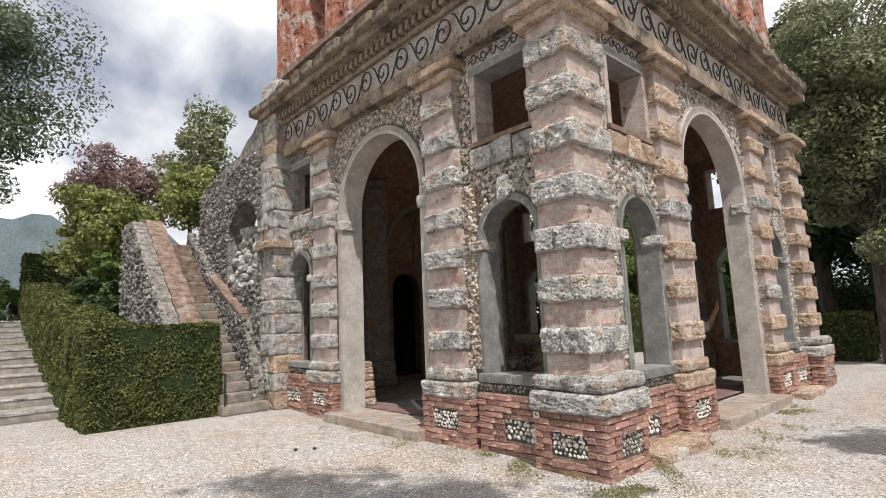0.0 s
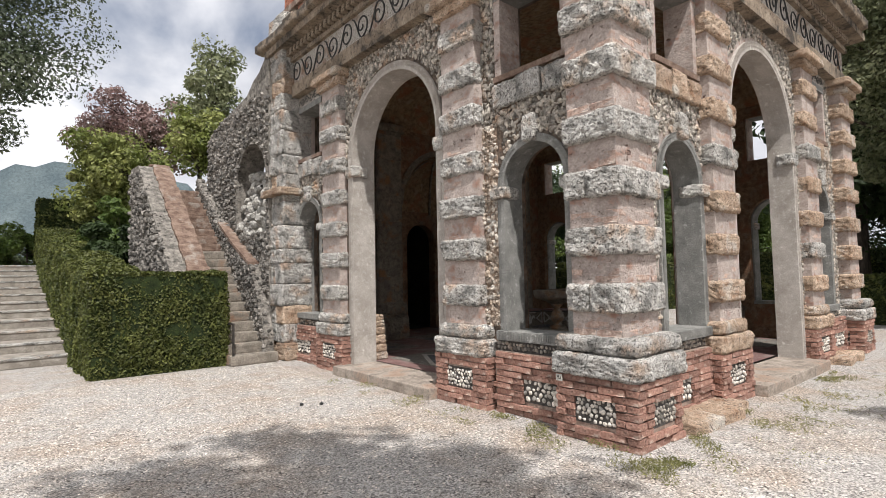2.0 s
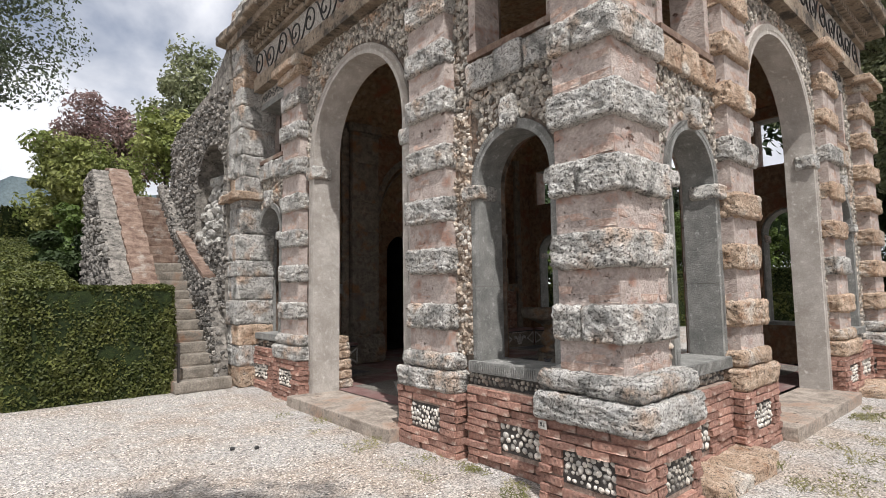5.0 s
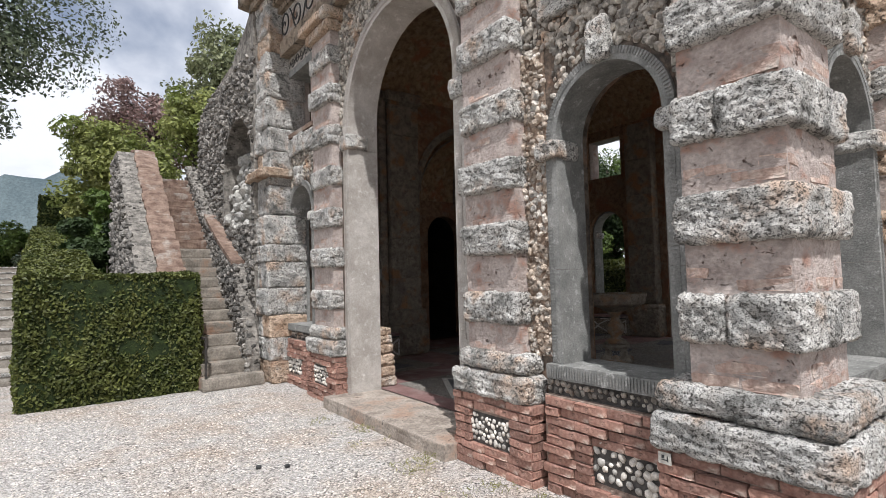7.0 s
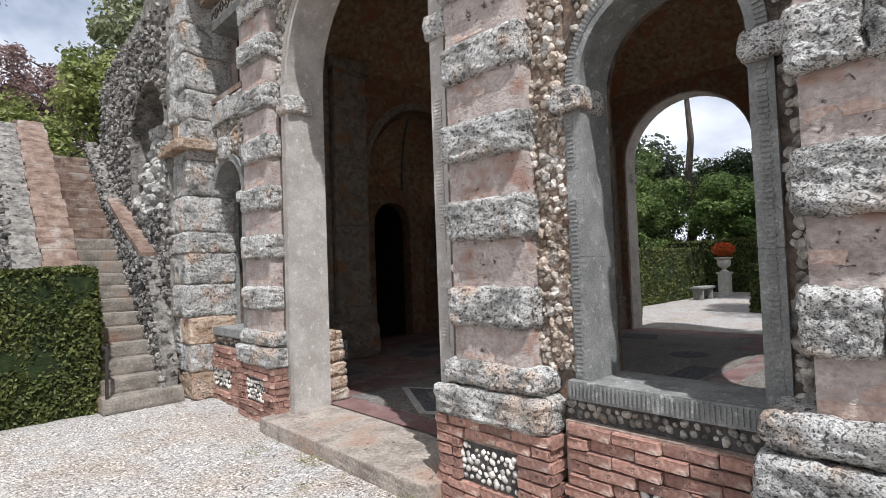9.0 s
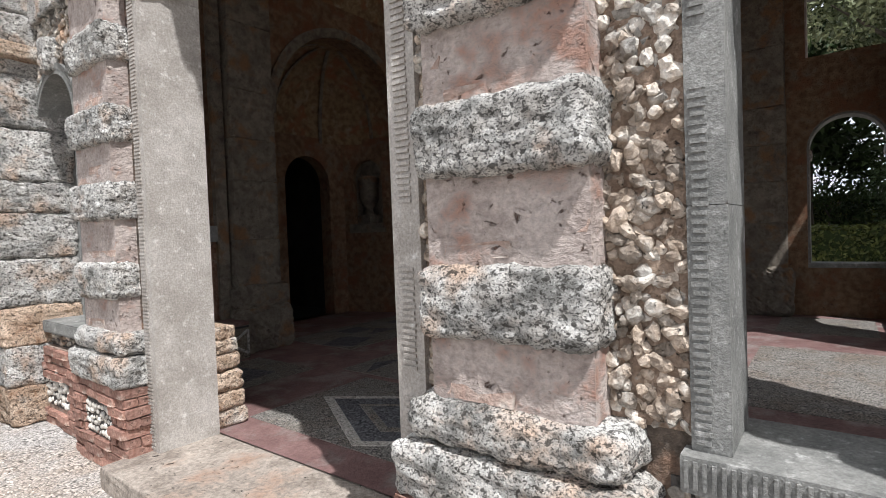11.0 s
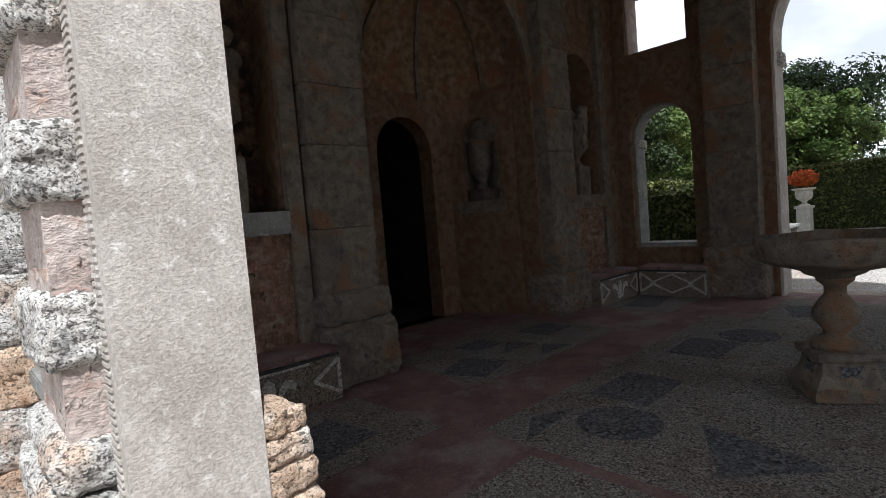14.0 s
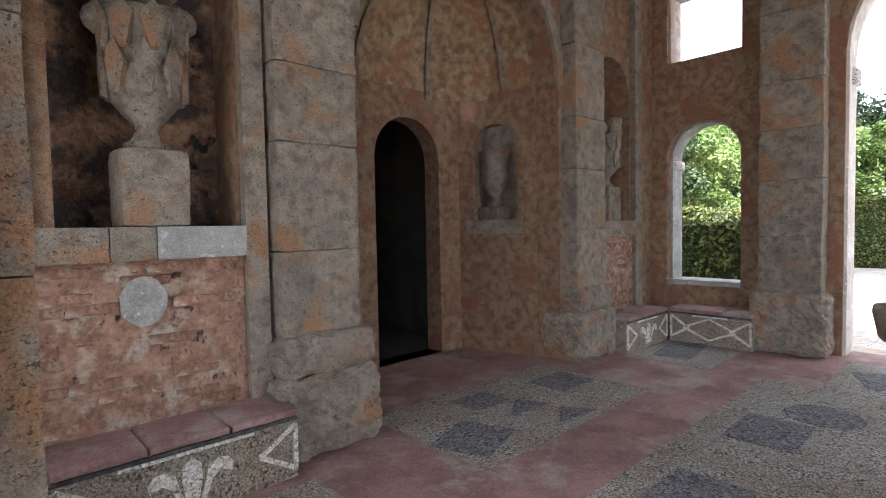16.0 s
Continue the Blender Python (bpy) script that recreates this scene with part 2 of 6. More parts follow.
PEBBLE = surface("pale_pebble", (0.42, 0.39, 0.345), (0.78, 0.745, 0.68), 14, rough=0.8, bump=0.25, fine=60, vary=0.75)
RUBBLETAN = surface("tan_rubble", (0.28, 0.222, 0.17), (0.55, 0.475, 0.395), 16, rough=0.95, bump=0.9, fine=70, c3=(0.64, 0.61, 0.555), c3_at=0.55, c3_scale=7, vary=0.85, pits=0.6, pit_scale=80, dist=0.012)
PEBBLE_DARK = surface("grey_pebble", (0.20, 0.183, 0.158), (0.58, 0.545, 0.485), 14, rough=0.9, bump=0.9, fine=50, c3=(0.40, 0.275, 0.19), c3_at=0.60, c3_scale=2.6, vary=0.95, pits=0.3, pit_scale=60)
GREYSTONE = surface("grey_rubble", (0.085, 0.08, 0.072), (0.30, 0.285, 0.26), 14, rough=0.95, bump=0.9, fine=40, vary=0.9, pits=0.5, pit_scale=50)
DARKBRICK = surface("old_brick", (0.15, 0.075, 0.048), (0.27, 0.16, 0.11), 10, bump=1.0, fine=36, c3=(0.29, 0.24, 0.195), c3_at=0.54, c3_scale=7, vary=0.5, pits=0.6, pit_scale=40)
BED = surface("pebble_bed", (0.055, 0.046, 0.038), (0.20, 0.155, 0.12), 9, bump=0.9, fine=35, c3=(0.26, 0.165, 0.115), c3_at=0.6, c3_scale=3)
PALEMOSAIC = pebbled("pale_mosaic", (48, 85), (0.34, 0.32, 0.285), (0.58, 0.545, 0.49), (0.85, 0.78, 0.70), 0.58, 3.0)
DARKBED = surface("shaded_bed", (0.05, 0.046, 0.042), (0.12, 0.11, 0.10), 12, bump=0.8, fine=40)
SLAB = surface("beige_slab", (0.36, 0.325, 0.285), (0.49, 0.45, 0.405), 4, rough=0.8, bump=0.7, fine=90, c3=(0.64, 0.61, 0.565), c3_at=0.63, c3_scale=16, dist=0.008)
RUBBLE = surface("rough_limestone", (0.26, 0.25, 0.23), (0.46, 0.45, 0.41), 6, bump=0.9, fine=30, pits=0.5, pit_scale=18, vary=0.4, dist=0.03)
WALLROUGH = surface("rough_wall", (0.13, 0.12, 0.105), (0.34, 0.31, 0.27), 8, bump=1.0, fine=26, pits=0.8, pit_scale=22, dist=0.04)
# hall ochre, stone, brick and floor tones lowered so shade sits in their colour
OCHRE = porous("ochre_fresco", (0.255, 0.168, 0.104), (0.142, 0.086, 0.052), (0.20, 0.098, 0.057), 0.55, (0.19, 0.148, 0.108), 0.57, 0.545, 0.0)
# painted vault; its ochre is raised above the walls' to carry bounced light
FRESCO = porous("painted_vault", (0.29, 0.205, 0.118), (0.165, 0.107, 0.062), (0.25, 0.122, 0.066), 0.57, (0.31, 0.26, 0.20), 0.58, 0.58, 0.0)
INSTONE = porous("dimmed_interior_stone", (0.255, 0.222, 0.178), (0.138, 0.117, 0.093), (0.245, 0.146, 0.082), 0.575, (0.105, 0.090, 0.077), 0.58, 0.545, 0.2)
RUST = surface("rusted_rockwork", (0.10, 0.05, 0.032), (0.26, 0.165, 0.105), 7, bump=1.0, fine=24, c3=(0.045, 0.035, 0.032), c3_at=0.52, c3_scale=4.0, pits=0.8, pit_scale=24, dist=0.05)
REDBRICKWALL = surface("red_brick_panel", (0.15, 0.078, 0.05), (0.27, 0.165, 0.115), 11, bump=1.0, fine=30, c3=(0.30, 0.25, 0.205), c3_at=0.58, c3_scale=6, pits=0.6, pit_scale=34)
GRAVEL = pebbled("gravel", (62, 125), (0.19, 0.175, 0.158), (0.63, 0.595, 0.555), (0.86, 0.70, 0.56))
REDFLOOR = surface("red_floor", (0.145, 0.082, 0.074), (0.225, 0.136, 0.124), 3, rough=0.75, bump=0.5, fine=50, c3=(0.235, 0.195, 0.175), c3_at=0.57, c3_scale=2.5)
PEBFLOOR = pebbled("pebble_mosaic", (78, 125), (0.088, 0.082, 0.074), (0.33, 0.305, 0.27), (0.80, 0.66, 0.55), 0.55, 2.5)
BENCHFRONT = pebbled("bench_mosaic", (75, 120), (0.13, 0.11, 0.088), (0.28, 0.243, 0.19), (0.80, 0.66, 0.55), 0.55, 3.0)
DARKFLOOR = pebbled("dark_mosaic", (46, 80), (0.05, 0.05, 0.055), (0.17, 0.17, 0.175), (1.0, 0.95, 0.9), 0.55, 3.0)
STEPSTONE = surface("step_stone", (0.16, 0.14, 0.115), (0.30, 0.265, 0.22), 5, bump=0.5, fine=40, c3=(0.24, 0.15, 0.10), c3_at=0.6, c3_scale=2.5)
PALESTEP = surface("pale_step", (0.21, 0.185, 0.155), (0.36, 0.33, 0.285), 5, bump=0.4, fine=40, c3=(0.24, 0.21, 0.18), c3_at=0.6)
TERRA = surface("terracotta", (0.125, 0.08, 0.06), (0.26, 0.185, 0.142), 7, bump=0.7, fine=40, c3=(0.31, 0.27, 0.23), c3_at=0.60, c3_scale=3)
BLACKPEB = surface("black_pebble", (0.03, 0.03, 0.03), (0.08, 0.078, 0.075), 20, bump=0.5, fine=60)
FRIEZE = surface("frieze_mosaic", (0.28, 0.255, 0.225), (0.58, 0.54, 0.48), 34, bump=0.9, fine=60, c3=(0.26, 0.17, 0.12), c3_at=0.58, c3_scale=2, pits=0.8, pit_scale=60)
CORNICE = surface("cornice_stone", (0.24, 0.185, 0.135), (0.46, 0.375, 0.285), 6, bump=1.0, fine=34, c3=(0.10, 0.085, 0.07), c3_at=0.545, c3_scale=3.0, pits=0.9, pit_scale=34, dist=0.04)
UPPER = surface("ruined_red_wall", (0.30, 0.10, 0.06), (0.46, 0.24, 0.17), 5, bump=1.0, fine=20, c3=(0.54, 0.49, 0.43), c3_at=0.56, c3_scale=2.6, pits=1.1, pit_scale=16, pit_colour=(0.05, 0.04, 0.035), dist=0.05)
HEDGE = surface("hedge_leaf", (0.046, 0.062, 0.015), (0.122, 0.135, 0.038), 2.5, rough=0.5, bump=0.0, vary=0.95, trans=0.15)
# near-black green puts the shade between the leaves into the core
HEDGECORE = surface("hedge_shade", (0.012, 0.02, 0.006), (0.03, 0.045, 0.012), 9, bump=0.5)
LEAF_MID = surface("leaf_green", (0.07, 0.12, 0.028), (0.15, 0.20, 0.055), 0.8, rough=0.5, bump=0.0, vary=0.8, trans=0.35)
LEAF_DARK = surface("leaf_dark", (0.018, 0.035, 0.012), (0.05, 0.075, 0.025), 0.7, rough=0.6, bump=0.0, vary=0.7, trans=0.2)
LEAF_GREY = surface("leaf_greygreen", (0.055, 0.078, 0.046), (0.155, 0.18, 0.112), 0.9, rough=0.5, bump=0.0, vary=0.8, trans=0.3)
LEAF_LIME = surface("leaf_yellowgreen", (0.14, 0.18, 0.045), (0.31, 0.325, 0.12), 0.8, rough=0.5, bump=0.0, vary=0.8, trans=0.35)
LEAF_SAGE = surface("leaf_sage", (0.12, 0.145, 0.07), (0.29, 0.31, 0.18), 0.9, rough=0.5, bump=0.0, vary=0.8, trans=0.3)
LEAF_RED = surface("leaf_red", (0.19, 0.11, 0.105), (0.37, 0.28, 0.26), 1.5, rough=0.6, bump=0.0, vary=0.8, trans=0.35)
FLOWER = surface("orange_flower", (0.45, 0.08, 0.02), (0.60, 0.16, 0.04), 3, rough=0.6, bump=0.0, vary=0.5, trans=0.2)
GRASS = surface("grass_blade", (0.14, 0.155, 0.05), (0.32, 0.30, 0.14), 2, rough=0.6, bump=0.0, vary=0.8, trans=0.25)
LAWN = surface("lawn", (0.05, 0.08, 0.02), (0.10, 0.14, 0.04), 2, bump=0.6, fine=60)
BARK = surface("bark", (0.05, 0.04, 0.032), (0.12, 0.10, 0.08), 8, bump=0.9, fine=25, warp=(1, 1, 0.25), dist=0.04)
WORNSLAB = surface("worn_slab", (0.24, 0.20, 0.165), (0.44, 0.38, 0.32), 5, bump=0.8, fine=40, c3=(0.34, 0.24, 0.18), c3_at=0.58, c3_scale=2.5, pits=0.5, pit_scale=50, dist=0.02)
HILL = surface("hazed_far_hills", (0.07, 0.095, 0.105), (0.12, 0.15, 0.155), 0.012, bump=0.0, fine=0.3)
GRAIN = surface("gravel_grain", (0.38, 0.345, 0.30), (0.72, 0.68, 0.62), 20, bump=0.3, fine=60, vary=0.8)
WHITE = surface("white_stone", (0.55, 0.52, 0.46), (0.72, 0.69, 0.62), 8, rough=0.8, bump=0.3, fine=40)
IRON = surface("dark_iron", (0.03, 0.028, 0.025), (0.06, 0.05, 0.045), 10, rough=0.6, bump=0.3)
# near-black base colour stands in for the unlit depth of the passage
PASSAGE_SHADE = surface("passage_shade_wall", (0.02, 0.018, 0.016), (0.04, 0.036, 0.032), 3, bump=0.5)


# ---------------- mesh helpers ----------------
def mesh_of(name, verts, faces, mat, smooth=False):
    me = bpy.data.meshes.new(name)
    me.from_pydata([tuple(v) for v in verts], [], [tuple(f) for f in faces])
    me.materials.append(mat)
    if smooth:
        me.polygons.foreach_set("use_smooth", np.ones(len(me.polygons), dtype=bool))
    me.update()
    return me


def empty(name, label="", category="", group="", kind="", at=(0, 0, 0)):
    ob = new(name)
    ob.location = at
    return tagged(ob, label, category, group, kind)


def child(ob, parent):
    ob.parent = parent
    return ob


def place(name, me, parent=None, m=None, label="", category="", group="", kind=""):
    ob = new(name, me)
    if m is not None:
        ob.matrix_basis = m
    if parent is not None:
        ob.parent = parent
    return tagged(ob, label, category, group, kind)


def part(name, bm, material, parent, label=""):
    me = bpy.data.meshes.new(name)
    bmesh.ops.recalc_face_normals(bm, faces=bm.faces)
    bm.to_mesh(me)
    bm.free()
    me.materials.append(material)
    return place(name, me, parent, None, label)


def box(bm, x0, x1, y0, y1, z0, z1, m=None):
    c = [(x, y, z) for z in (z0, z1) for y in (y0, y1) for x in (x0, x1)]
    vs = [bm.verts.new(m @ Vector(p) if m is not None else p) for p in c]
    for f in ((0, 2, 3, 1), (4, 5, 7, 6), (0, 1, 5, 4), (2, 6, 7, 3), (0, 4, 6, 2), (1, 3, 7, 5)):
        bm.faces.new([vs[i] for i in f])


def prism(bm, ring, way, m=None):
    """A closed ring of points pushed along way."""
    way = Vector(way)
    a = [Vector(p) for p in ring]
    b = [p + way for p in a]
    if m is not None:
        a, b = [m @ p for p in a], [m @ p for p in b]
    va, vb = [bm.verts.new(p) for p in a], [bm.verts.new(p) for p in b]
    n = len(va)
    bm.faces.new(va)
    bm.faces.new(vb[::-1])
    for i in range(n):
        bm.faces.new((va[i], vb[i], vb[(i + 1) % n], va[(i + 1) % n]))


def rough_box(sx, sy, sz, cuts, amp, seed, rnd=0.25, freq=6.0):
    """A block with rounded, broken edges and an uneven skin, standing on z = 0, centred on x and y."""
    bm = bmesh.new()
    bmesh.ops.create_cube(bm, size=1.0)
    bmesh.ops.subdivide_edges(bm, edges=bm.edges[:], cuts=cuts, use_grid_fill=True)
    r = min(sx, sy, sz) * rnd
    h = Vector((sx / 2, sy / 2, sz / 2))
    off = Vector((seed * 7.3, seed * 3.1, seed * 5.7))
    for v in bm.verts:
        p = Vector((v.co.x * sx, v.co.y * sy, v.co.z * sz))
        q = Vector([max(-h[i] + r, min(h[i] - r, p[i])) for i in range(3)])
        d = p - q
        if d.length > 1e-6:
            p = q + d.normalized() * min(d.length, r)
        nrm = (p - q).normalized() if (p - q).length > 1e-6 else p.normalized()
        k = noise.noise(p * freq + off) * amp * (0.7 if cuts > 17 else 1.0) + noise.noise(p * freq * 2.7 + off) * amp * 0.6
        if cuts > 12:
            k += noise.noise(p * 34 + off) * amp * 0.5 + (noise.noise(p * 62 + off) * amp * 0.4 if cuts > 17 else 0)
            hole = noise.noise(p * 17 + off * 1.7)
            k -= amp * 2.2 * max(0.0, hole - 0.22)
        v.co = p + nrm * k + Vector((0, 0, sz / 2))
    bmesh.ops.recalc_face_normals(bm, faces=bm.faces)
    return bm


def rough_mesh(name, mat, *args, **kw):
    bm = rough_box(*args, **kw)
    me = bpy.data.meshes.new(name)
    bm.to_mesh(me)
    bm.free()
    me.materials.append(mat)
    me.polygons.foreach_set("use_smooth", np.ones(len(me.polygons), dtype=bool))
    return me


def ico_template(sub):
    bm = bmesh.new()
    bmesh.ops.create_icosphere(bm, subdivisions=sub, radius=1.0)
    v = np.array([p.co[:] for p in bm.verts])
    f = np.array([[q.index for q in p.verts] for p in bm.faces])
    bm.free()
    return v, f


ICO1, ICO2 = ico_template(1), ico_template(2)


def stones_mesh(name, centres, sizes, mat, rng, axes=None, tmpl=ICO2, lump=0.18, smooth=True):
    """Many rounded stones in one mesh. sizes: half extents (n, 3); axes: a 3 x 3 frame for their directions."""
    tv, tf = tmpl
    n = len(centres)
    if n == 0:
        centres, sizes, n = np.zeros((1, 3)), np.full((1, 3), 0.001), 1
    ang = rng.uniform(0, 2 * math.pi, n)
    V = np.repeat(tv[None], n, 0) * (1 + rng.uniform(-lump, lump, (n, len(tv), 1)))
    V = V * np.asarray(sizes)[:, None, :]
    c, s = np.cos(ang)[:, None], np.sin(ang)[:, None]
    x, y = V[:, :, 0] * c - V[:, :, 1] * s, V[:, :, 0] * s + V[:, :, 1] * c
    V = np.stack([x, y, V[:, :, 2]], -1)
    if axes is not None:
        V = V @ np.asarray(axes)
    V = V + np.asarray(centres)[:, None, :]
    F = tf[None] + (np.arange(n) * len(tv))[:, None, None]
    return mesh_of(name, V.reshape(-1, 3), F.reshape(-1, tf.shape[1]), mat, smooth)


def lathe(bm, profile, seg=24, m=None):
    """profile: (radius, z) from the bottom up."""
    rings = []
    for r, z in profile:
        rings.append([bm.verts.new((m or Matrix()) @ Vector((r * math.cos(2 * math.pi * i / seg), r * math.sin(2 * math.pi * i / seg), z))) for i in range(seg)])
    for a, b in zip(rings, rings[1:]):
        for i in range(seg):
            bm.faces.new((a[i], a[(i + 1) % seg], b[(i + 1) % seg], b[i]))
    bm.faces.new(rings[0][::-1])
    bm.faces.new(rings[-1])


def wall_cells(bm, u0, u1, z0, z1, w0, w1, columns, m):
    """A wall with openings. columns: (ua, ub, [(za, zb, arched)]), where an arch springs at zb and rises by its half width."""
    def cell(a, b, c, d):
        if b - a > 1e-4 and d - c > 1e-4:
            box(bm, a, b, w0, w1, c, d, m)
    at = u0
    for ua, ub, holes in sorted(columns):
        cell(at, ua, z0, z1)
        low = z0
        for za, zb, arched in holes:
            cell(ua, ub, low, za)
            low = zb
            if arched:
                r, mid, n = (ub - ua) / 2, (ua + ub) / 2, 14
                top = zb + r + 0.04
                pts = [(mid - r * math.cos(math.pi * i / n), zb + r * math.sin(math.pi * i / n)) for i in range(n + 1)]
                for (a, c), (b, d) in zip(pts, pts[1:]):
                    prism(bm, [(a, w0, c), (b, w0, d), (b, w0, top), (a, w0, top)], (0, w1 - w0, 0), m)
                low = top
        cell(ua, ub, low, z1)
        at = ub
    cell(at, u1, z0, z1)


def arch_ring(bm, ua, ub, zs, wid, w0, w1, m, over=0.03):
    """The round part of a slab frame, as one swept ring of rectangular section."""
    r, mid, n = (ub - ua) / 2, (ua + ub) / 2, 22
    ri, ro = r - over, r + wid
    rings = []
    for i in range(n + 1):
        t = math.pi * i / n
        rings.append([bm.verts.new(m @ Vector((mid - q * math.cos(t), w, zs + q * math.sin(t)))) for q, w in ((ri, w0), (ro, w0), (ro, w1), (ri, w1))])
    for a, b in zip(rings, rings[1:]):
        for k in range(4):
            bm.faces.new((a[k], a[(k + 1) % 4], b[(k + 1) % 4], b[k]))
    bm.faces.new(rings[0])
    bm.faces.new(rings[-1][::-1])


def slab(bm, *args):
    box(bm, *args)
    bmesh.ops.bevel(bm, geom=bm.edges[:], offset=0.006, segments=1)


def slab_frame(parent, ua, ub, z0, zs, wid, w0, w1, m, mat, split=None):
    """Jamb slabs and arch ring round an opening, each a part."""
    for lo, hi in ((ua - wid, ua + 0.03), (ub - 0.03, ub + wid)):
        cuts = (z0, split, zs) if split else (z0, zs)
        for a, b in zip(cuts, cuts[1:]):
            bm = bmesh.new()
            slab(bm, lo, hi, w0, w1, a + 0.001, b - 0.001, m)
            part("jamb_slab", bm, mat, parent)
    bm = bmesh.new()
    arch_ring(bm, ua, ub, zs, wid - 0.015, w0, w1, m)
    part("arch_ring", bm, mat, parent)


def rib_strip(parent, ua, ub, z0, zs, wid, w1, m, mat, step=0.024, kept=(1.0, 1.0), high=0.006):
    """Tooled ribs on the face of a frame."""
    bm = bmesh.new()
    worn = random.Random(int(zs * 100))
    inset = wid * 0.20
    for side, keep in ((ua - wid + 0.012, kept[0]), (ub + 0.0, kept[1])):
        z = z0 + 0.02
        while z < zs - 0.16:
            if noise.noise(Vector((side, z * 2.3, 4.0))) * 0.9 + 0.5 < keep:
                box(bm, side + inset + worn.uniform(0, 0.006), side + wid - inset * 0.6 - worn.uniform(0, 0.008), w1, w1 + high, z, z + step * 0.55, m)
            z += step
    mid, r = (ua + ub) / 2, (ub - ua) / 2
    n = int(math.pi * (r + wid / 2) / step)
    for i in range(n):
        mm = m @ Matrix.Translation((mid, 0, zs)) @ Matrix.Rotation(math.pi * (i + 0.5) / n, 4, "Y")
        box(bm, -r - wid + inset, -r - inset * 0.6, w1, w1 + high, -step * 0.25, step * 0.25, mm)
    tagged(part("tooled_ribs", bm, mat, parent), kind="stuff")


# ---------------- the pavilion: plan ----------------
# wall planes: west x 4.66 / 5.10, south y 3.05 / 3.50, east x 12.44 / 12.05, north y 10.0 inside
WEST_Y, SOUTH_X, EAST_Y = 6.63, 8.54, 6.70
# local frames: u along the wall, w outwards from the outer plane, z up
M_WEST = Matrix(((0, -1, 0, 4.66), (1, 0, 0, WEST_Y), (0, 0, 1, 0), (0, 0, 0, 1)))
M_SOUTH = Matrix(((1, 0, 0, SOUTH_X), (0, -1, 0, 3.05), (0, 0, 1, 0), (0, 0, 0, 1)))
M_EAST = Matrix(((0, 1, 0, 12.44), (1, 0, 0, EAST_Y), (0, 0, 1, 0), (0, 0, 0, 1)))
FLOOR = 0.15
# per facade: half length, arch half width, window near and far edge, pilaster near and far edge
FAC = {"west": dict(m=M_WEST, half=3.63, arch=1.085, win=(2.20, 3.08), pil=(1.18, 2.03)),
       "south": dict(m=M_SOUTH, half=3.89, arch=1.17, win=(2.12, 3.02), pil=(1.32, 2.12)),
       "east": dict(m=M_EAST, half=3.63, arch=1.18, win=(2.19, 3.10), pil=(1.30, 2.16))}
SILL, SPRING_W, RECT, SPRING_A = 0.88, 2.50, (3.75, 4.65), 3.45
BLOCK_Z = [1.15, 1.67, 2.18, 2.71, 3.25, 3.76, 4.26]


def columns_of(f):
    a, (wa, wb) = f["arch"], f["win"]
    holes = [(SILL - 0.06, SPRING_W, True), (RECT[0], RECT[1], False)]
    return [(-wb, -wa, holes), (-a, a, [(FLOOR - 0.02, SPRING_A, True)]), (wa, wb, holes)]


def wall_of(name, f, mat, thick, label):
    bm = bmesh.new()
    wall_cells(bm, -f["half"], f["half"], 0, 6.6, -thick, 0, columns_of(f), f["m"])
    ob = part(name, bm, mat, None)
    return tagged(ob, label, "wall", kind="structure")


wall_w = wall_of("wall_west", FAC["west"], BED, 0.36, "pebble and plaster pavilion wall with arched openings")
wall_s = wall_of("wall_south", FAC["south"], PLASTER, 0.31, "sunlit plaster pavilion wall with arched openings")
wall_e = wall_of("wall_east", FAC["east"], OCHRE, 0.39, "ochre plastered wall with arched window openings")

# frames of the openings
rng = np.random.default_rng(4)


